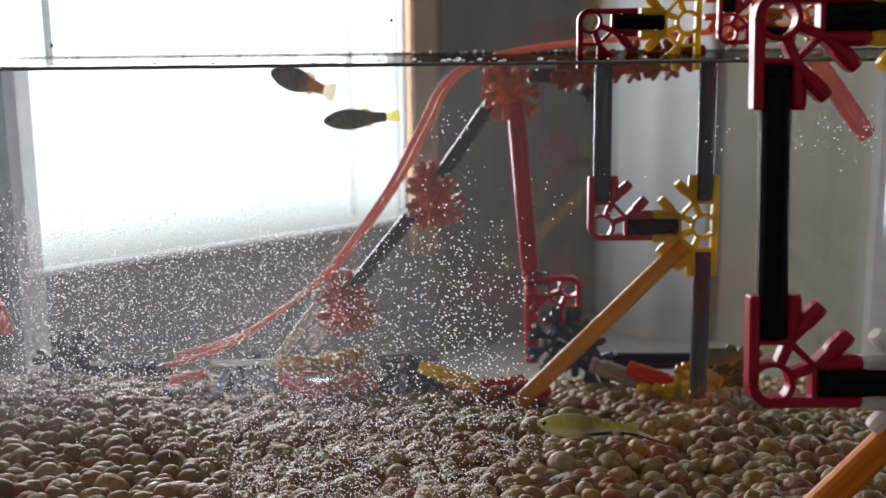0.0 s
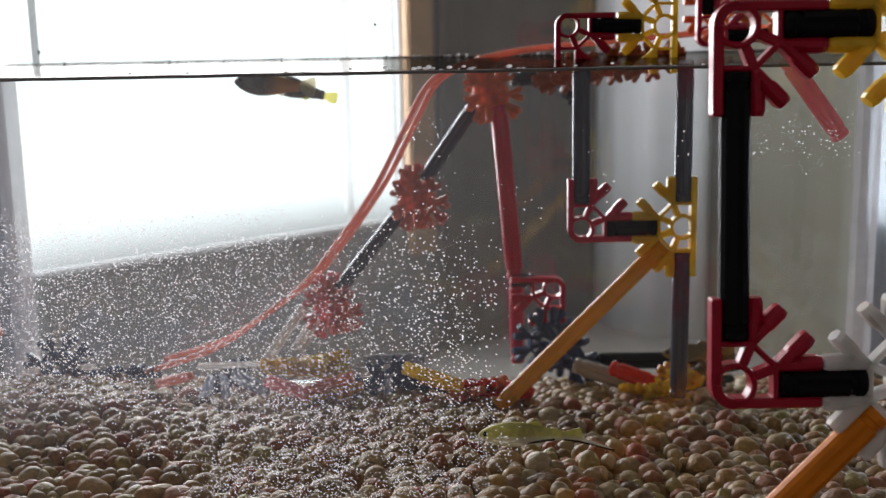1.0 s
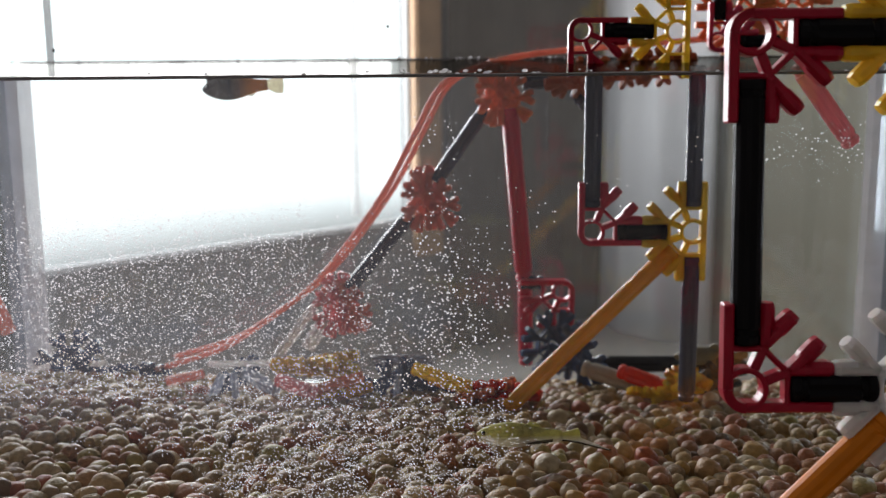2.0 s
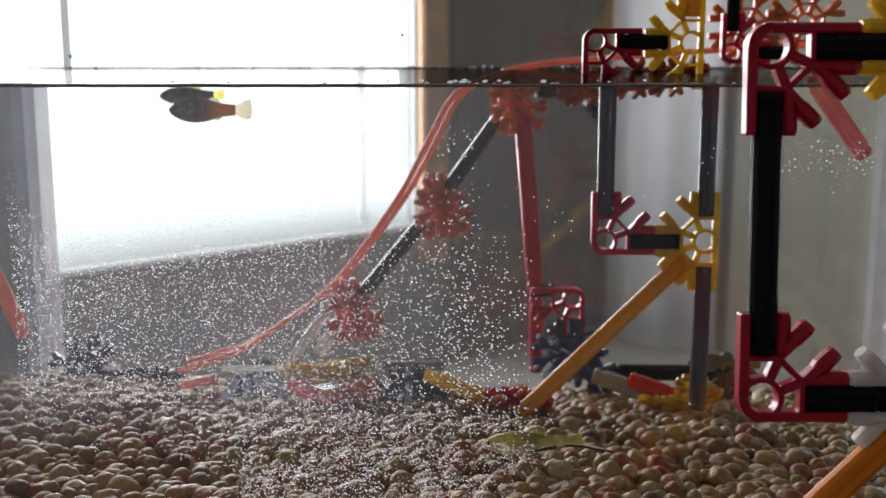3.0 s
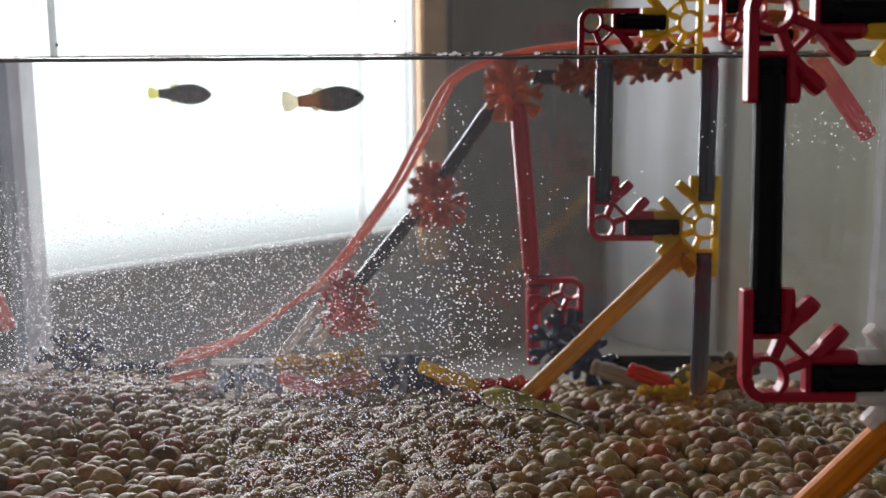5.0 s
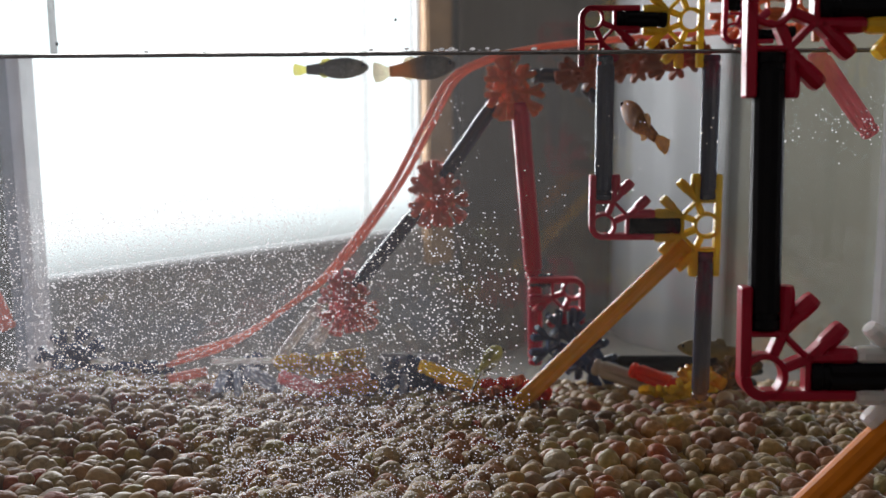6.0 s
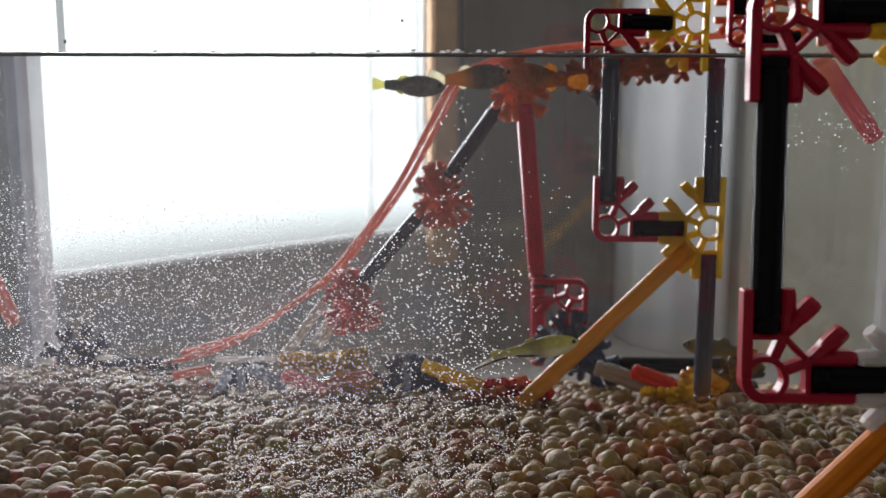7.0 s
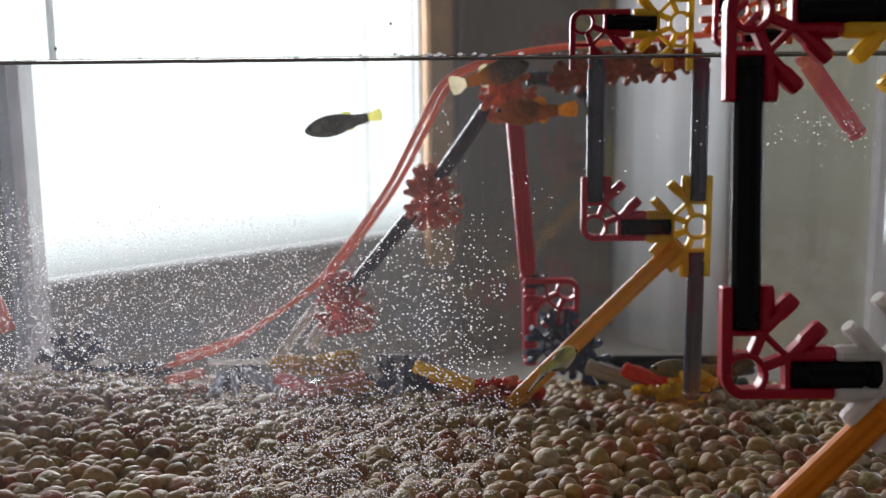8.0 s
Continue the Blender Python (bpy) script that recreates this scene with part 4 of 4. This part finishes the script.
# seconds, place, tilt and turn of each fish
ROUTES = {
    'dark_platy': [
        (0, -0.0436, 0.4750, 0.2259, 3, 185),
        (0.3, -0.0562, 0.4750, 0.2308, -8, 172),
        (0.6, -0.0581, 0.4750, 0.2350, -14, 168),
        (0.9, -0.0588, 0.4750, 0.2384, -16, 168),
        (1.2, -0.0689, 0.4800, 0.2408, -12, 172),
        (1.5, -0.0744, 0.4850, 0.2411, -10, 175),
        (1.7, -0.0793, 0.4850, 0.2418, -8, 178),
        (2.2, -0.0998, 0.4850, 0.2422, -4, 180),
        (2.8, -0.1207, 0.5150, 0.2394, 0, 205),
        (3, -0.1285, 0.5250, 0.2386, 0, 210),
        (3.2, -0.1319, 0.5250, 0.2368, 6, 215),
        (3.4, -0.1372, 0.5250, 0.2342, 14, 226),
        (3.6, -0.1465, 0.5250, 0.2267, 22, 230),
        (3.8, -0.1528, 0.5250, 0.2237, 28, 224),
        (4.1, -0.1551, 0.5250, 0.2200, 30, 224),
        (4.4, -0.1538, 0.5250, 0.2242, 10, 262),
        (4.7, -0.1492, 0.5250, 0.2289, 6, 310),
        (5.2, -0.0963, 0.4650, 0.2398, -4, 352),
        (5.8, -0.0641, 0.4750, 0.2449, -10, 358),
        (6, -0.0563, 0.4750, 0.2447, -2, 360),
        (6.2, -0.0456, 0.4750, 0.2422, 8, 362),
        (6.4, -0.0372, 0.4750, 0.2405, 14, 352),
        (6.6, -0.0350, 0.4750, 0.2374, 30, 300),
        (6.8, -0.0316, 0.4700, 0.2356, 10, 310),
        (7, -0.0278, 0.4650, 0.2384, 2, 348),
        (7.2, -0.0256, 0.4600, 0.2374, 0, 320),
        (7.4, -0.0243, 0.4550, 0.2364, 6, 250),
        (7.6, -0.0314, 0.4550, 0.2326, 14, 192),
        (7.8, -0.0421, 0.4550, 0.2267, 12, 188),
        (8, -0.0474, 0.4550, 0.2259, 12, 186),
    ],
    'orange_tail_platy': [
        (0, -0.0671, 0.4850, 0.2398, -18, 215),
        (0.3, -0.0739, 0.4850, 0.2391, -30, 230),
        (0.6, -0.0699, 0.4850, 0.2419, -20, 215),
        (0.9, -0.0710, 0.4750, 0.2413, -14, 195),
        (1.2, -0.0683, 0.4650, 0.2429, 8, 182),
        (1.5, -0.0719, 0.4600, 0.2412, 8, 182),
        (1.7, -0.0769, 0.4600, 0.2427, 7, 182),
        (2.2, -0.0914, 0.4550, 0.2411, 2, 182),
        (2.8, -0.1021, 0.4500, 0.2380, 0, 180),
        (3, -0.1038, 0.4500, 0.2360, 0, 180),
        (3.2, -0.1055, 0.4500, 0.2326, 2, 186),
        (3.4, -0.1111, 0.4600, 0.2286, 16, 240),
        (3.6, -0.1136, 0.4750, 0.2251, 10, 310),
        (3.8, -0.1127, 0.4850, 0.2266, -4, 318),
        (4.1, -0.1074, 0.4850, 0.2281, -4, 310),
        (4.4, -0.0875, 0.4550, 0.2298, 2, 358),
        (4.7, -0.0728, 0.4550, 0.2288, 0, 360),
        (5.2, -0.0467, 0.4550, 0.2397, -6, 360),
        (5.8, -0.0255, 0.4650, 0.2463, -8, 362),
        (6, -0.0227, 0.4650, 0.2446, -6, 362),
        (6.2, -0.0167, 0.4650, 0.2449, -6, 362),
        (6.4, -0.0128, 0.4650, 0.2446, -6, 362),
        (6.6, -0.0089, 0.4650, 0.2415, -2, 360),
        (6.8, -0.0053, 0.4650, 0.2405, -2, 358),
        (7, -0.0037, 0.4650, 0.2415, -4, 358),
        (7.2, -0.0030, 0.4650, 0.2400, -4, 358),
        (7.4, -0.0028, 0.4650, 0.2391, -6, 360),
        (7.6, 0.0035, 0.4650, 0.2405, -12, 362),
        (7.8, 0.0060, 0.4650, 0.2416, -16, 365),
        (8, 0.0090, 0.4650, 0.2432, -16, 366),
    ],
    'orange_swordtail': [
        (0, 0.1731, 0.4350, 0.1318, 0, 100),
        (3, 0.1754, 0.4350, 0.1369, 0, 105),
        (3.4, 0.1713, 0.4350, 0.1392, 0, 150),
        (3.8, 0.1295, 0.4350, 0.1395, -4, 178),
        (4.1, 0.0899, 0.4250, 0.1489, -10, 176),
        (4.3, 0.0797, 0.4250, 0.1532, -14, 174),
        (4.5, 0.0763, 0.4250, 0.1589, -26, 172),
        (4.7, 0.0758, 0.4300, 0.1664, -38, 150),
        (5.2, 0.0677, 0.4350, 0.1944, -40, 118),
        (5.8, 0.0603, 0.4350, 0.2195, -30, 106),
        (6, 0.0612, 0.4400, 0.2239, -28, 114),
        (6.2, 0.0586, 0.4450, 0.2305, -20, 160),
        (6.4, 0.0414, 0.4500, 0.2404, -12, 176),
        (6.6, 0.0315, 0.4500, 0.2411, -8, 176),
        (6.8, 0.0301, 0.4500, 0.2414, -8, 176),
        (7, 0.0245, 0.4500, 0.2417, -6, 176),
        (7.2, 0.0203, 0.4500, 0.2405, -8, 176),
        (7.4, 0.0183, 0.4500, 0.2413, -10, 176),
        (7.6, 0.0224, 0.4500, 0.2407, -6, 176),
        (7.8, 0.0207, 0.4500, 0.2325, 0, 178),
        (8, 0.0262, 0.4500, 0.2298, 2, 180),
    ],
    'pale_goby': [
        (0, 0.0330, 0.3570, 0.1390, -2, 174),
        (0.5, 0.0210, 0.3450, 0.1410, -4, 172),
        (1, 0.0210, 0.3430, 0.1420, 2, 174),
        (1.7, 0.0180, 0.3420, 0.1430, 0, 176),
        (2.8, 0.0170, 0.3500, 0.1390, 2, 176),
        (3.2, 0.0130, 0.3520, 0.1390, 4, 176),
        (3.6, 0.0110, 0.3540, 0.1390, 4, 176),
        (4, 0.0140, 0.3620, 0.1370, 4, 176),
        (4.3, 0.0140, 0.3740, 0.1370, 5, 176),
        (4.7, 0.0160, 0.3800, 0.1350, 3, 174),
        (5.2, 0.0130, 0.3950, 0.1380, -2, 130),
        (5.8, 0.0080, 0.4050, 0.1440, -4, 95),
        (6, 0.0040, 0.4050, 0.1450, -2, 70),
        (6.2, 0.0060, 0.4050, 0.1450, -3, 38),
        (6.6, 0.0160, 0.4050, 0.1460, -4, 10),
        (7, 0.0200, 0.4050, 0.1500, -8, 8),
        (7.4, 0.0220, 0.4050, 0.1500, -8, 20),
        (7.6, 0.0270, 0.4050, 0.1480, -4, 45),
        (8, 0.0310, 0.3950, 0.1480, 0, 66),
    ],
    'brown_goby': [
        (0, 0.1002, 0.4550, 0.1321, 0, 185),
        (0.5, 0.0964, 0.4550, 0.1313, 0, 185),
        (1, 0.0965, 0.4550, 0.1336, 0, 184),
        (1.5, 0.0977, 0.4550, 0.1338, 0, 184),
        (2.2, 0.0993, 0.4600, 0.1324, 0, 184),
        (2.8, 0.0999, 0.4600, 0.1329, -4, 186),
        (3.5, 0.0999, 0.4600, 0.1336, 0, 186),
        (4.1, 0.0952, 0.4550, 0.1315, 4, 184),
        (4.3, 0.0919, 0.4550, 0.1306, 14, 190),
        (4.5, 0.0903, 0.4550, 0.1260, 20, 200),
        (4.7, 0.0892, 0.4550, 0.1246, 18, 200),
        (5.2, 0.0930, 0.4550, 0.1305, 4, 190),
        (5.8, 0.0948, 0.4550, 0.1370, -6, 182),
        (6, 0.0941, 0.4550, 0.1355, -6, 182),
        (6.4, 0.0932, 0.4550, 0.1358, -4, 182),
        (7, 0.0950, 0.4550, 0.1369, -8, 184),
        (7.6, 0.0876, 0.4550, 0.1316, -4, 184),
        (8, 0.0864, 0.4550, 0.1281, 0, 186),
    ],
}


# tail beats: strokes a second, degrees, phase; curls: seconds, spread, degrees
BEATS = {"dark_platy": (2.1, 9, 0.4), "orange_tail_platy": (1.7, 9, 1.9), "orange_swordtail": (2.4, 10, 0.0), "pale_goby": (1.3, 5, 2.6), "brown_goby": (1.2, 6, 0.8)}
CURLS = {"dark_platy": ((6.62, 0.14, 65), (7.3, 0.15, -30)), "orange_tail_platy": ((3.45, 0.15, 30),)}


def motions():
    for name, rows in ROUTES.items():
        walk(FISH[name], [(t, pose(x, y, z, 0, tilt, turn)) for t, x, y, z, tilt, turn in rows])
        stem, pivot = STEMS[FISH[name].name]
        beat, swing, phase = BEATS[name]
        curls = CURLS.get(name, ())
        bends = []
        for i in range(81):
            t = i / 10
            curl = sum(a * math.exp(-(((t - c) / w) ** 2)) for c, w, a in curls)
            bends.append((t, pose(pivot, 0, 0, 0, 0, swing * math.sin(math.tau * beat * t + phase) + curl)))
        walk(stem, bends)


motions()
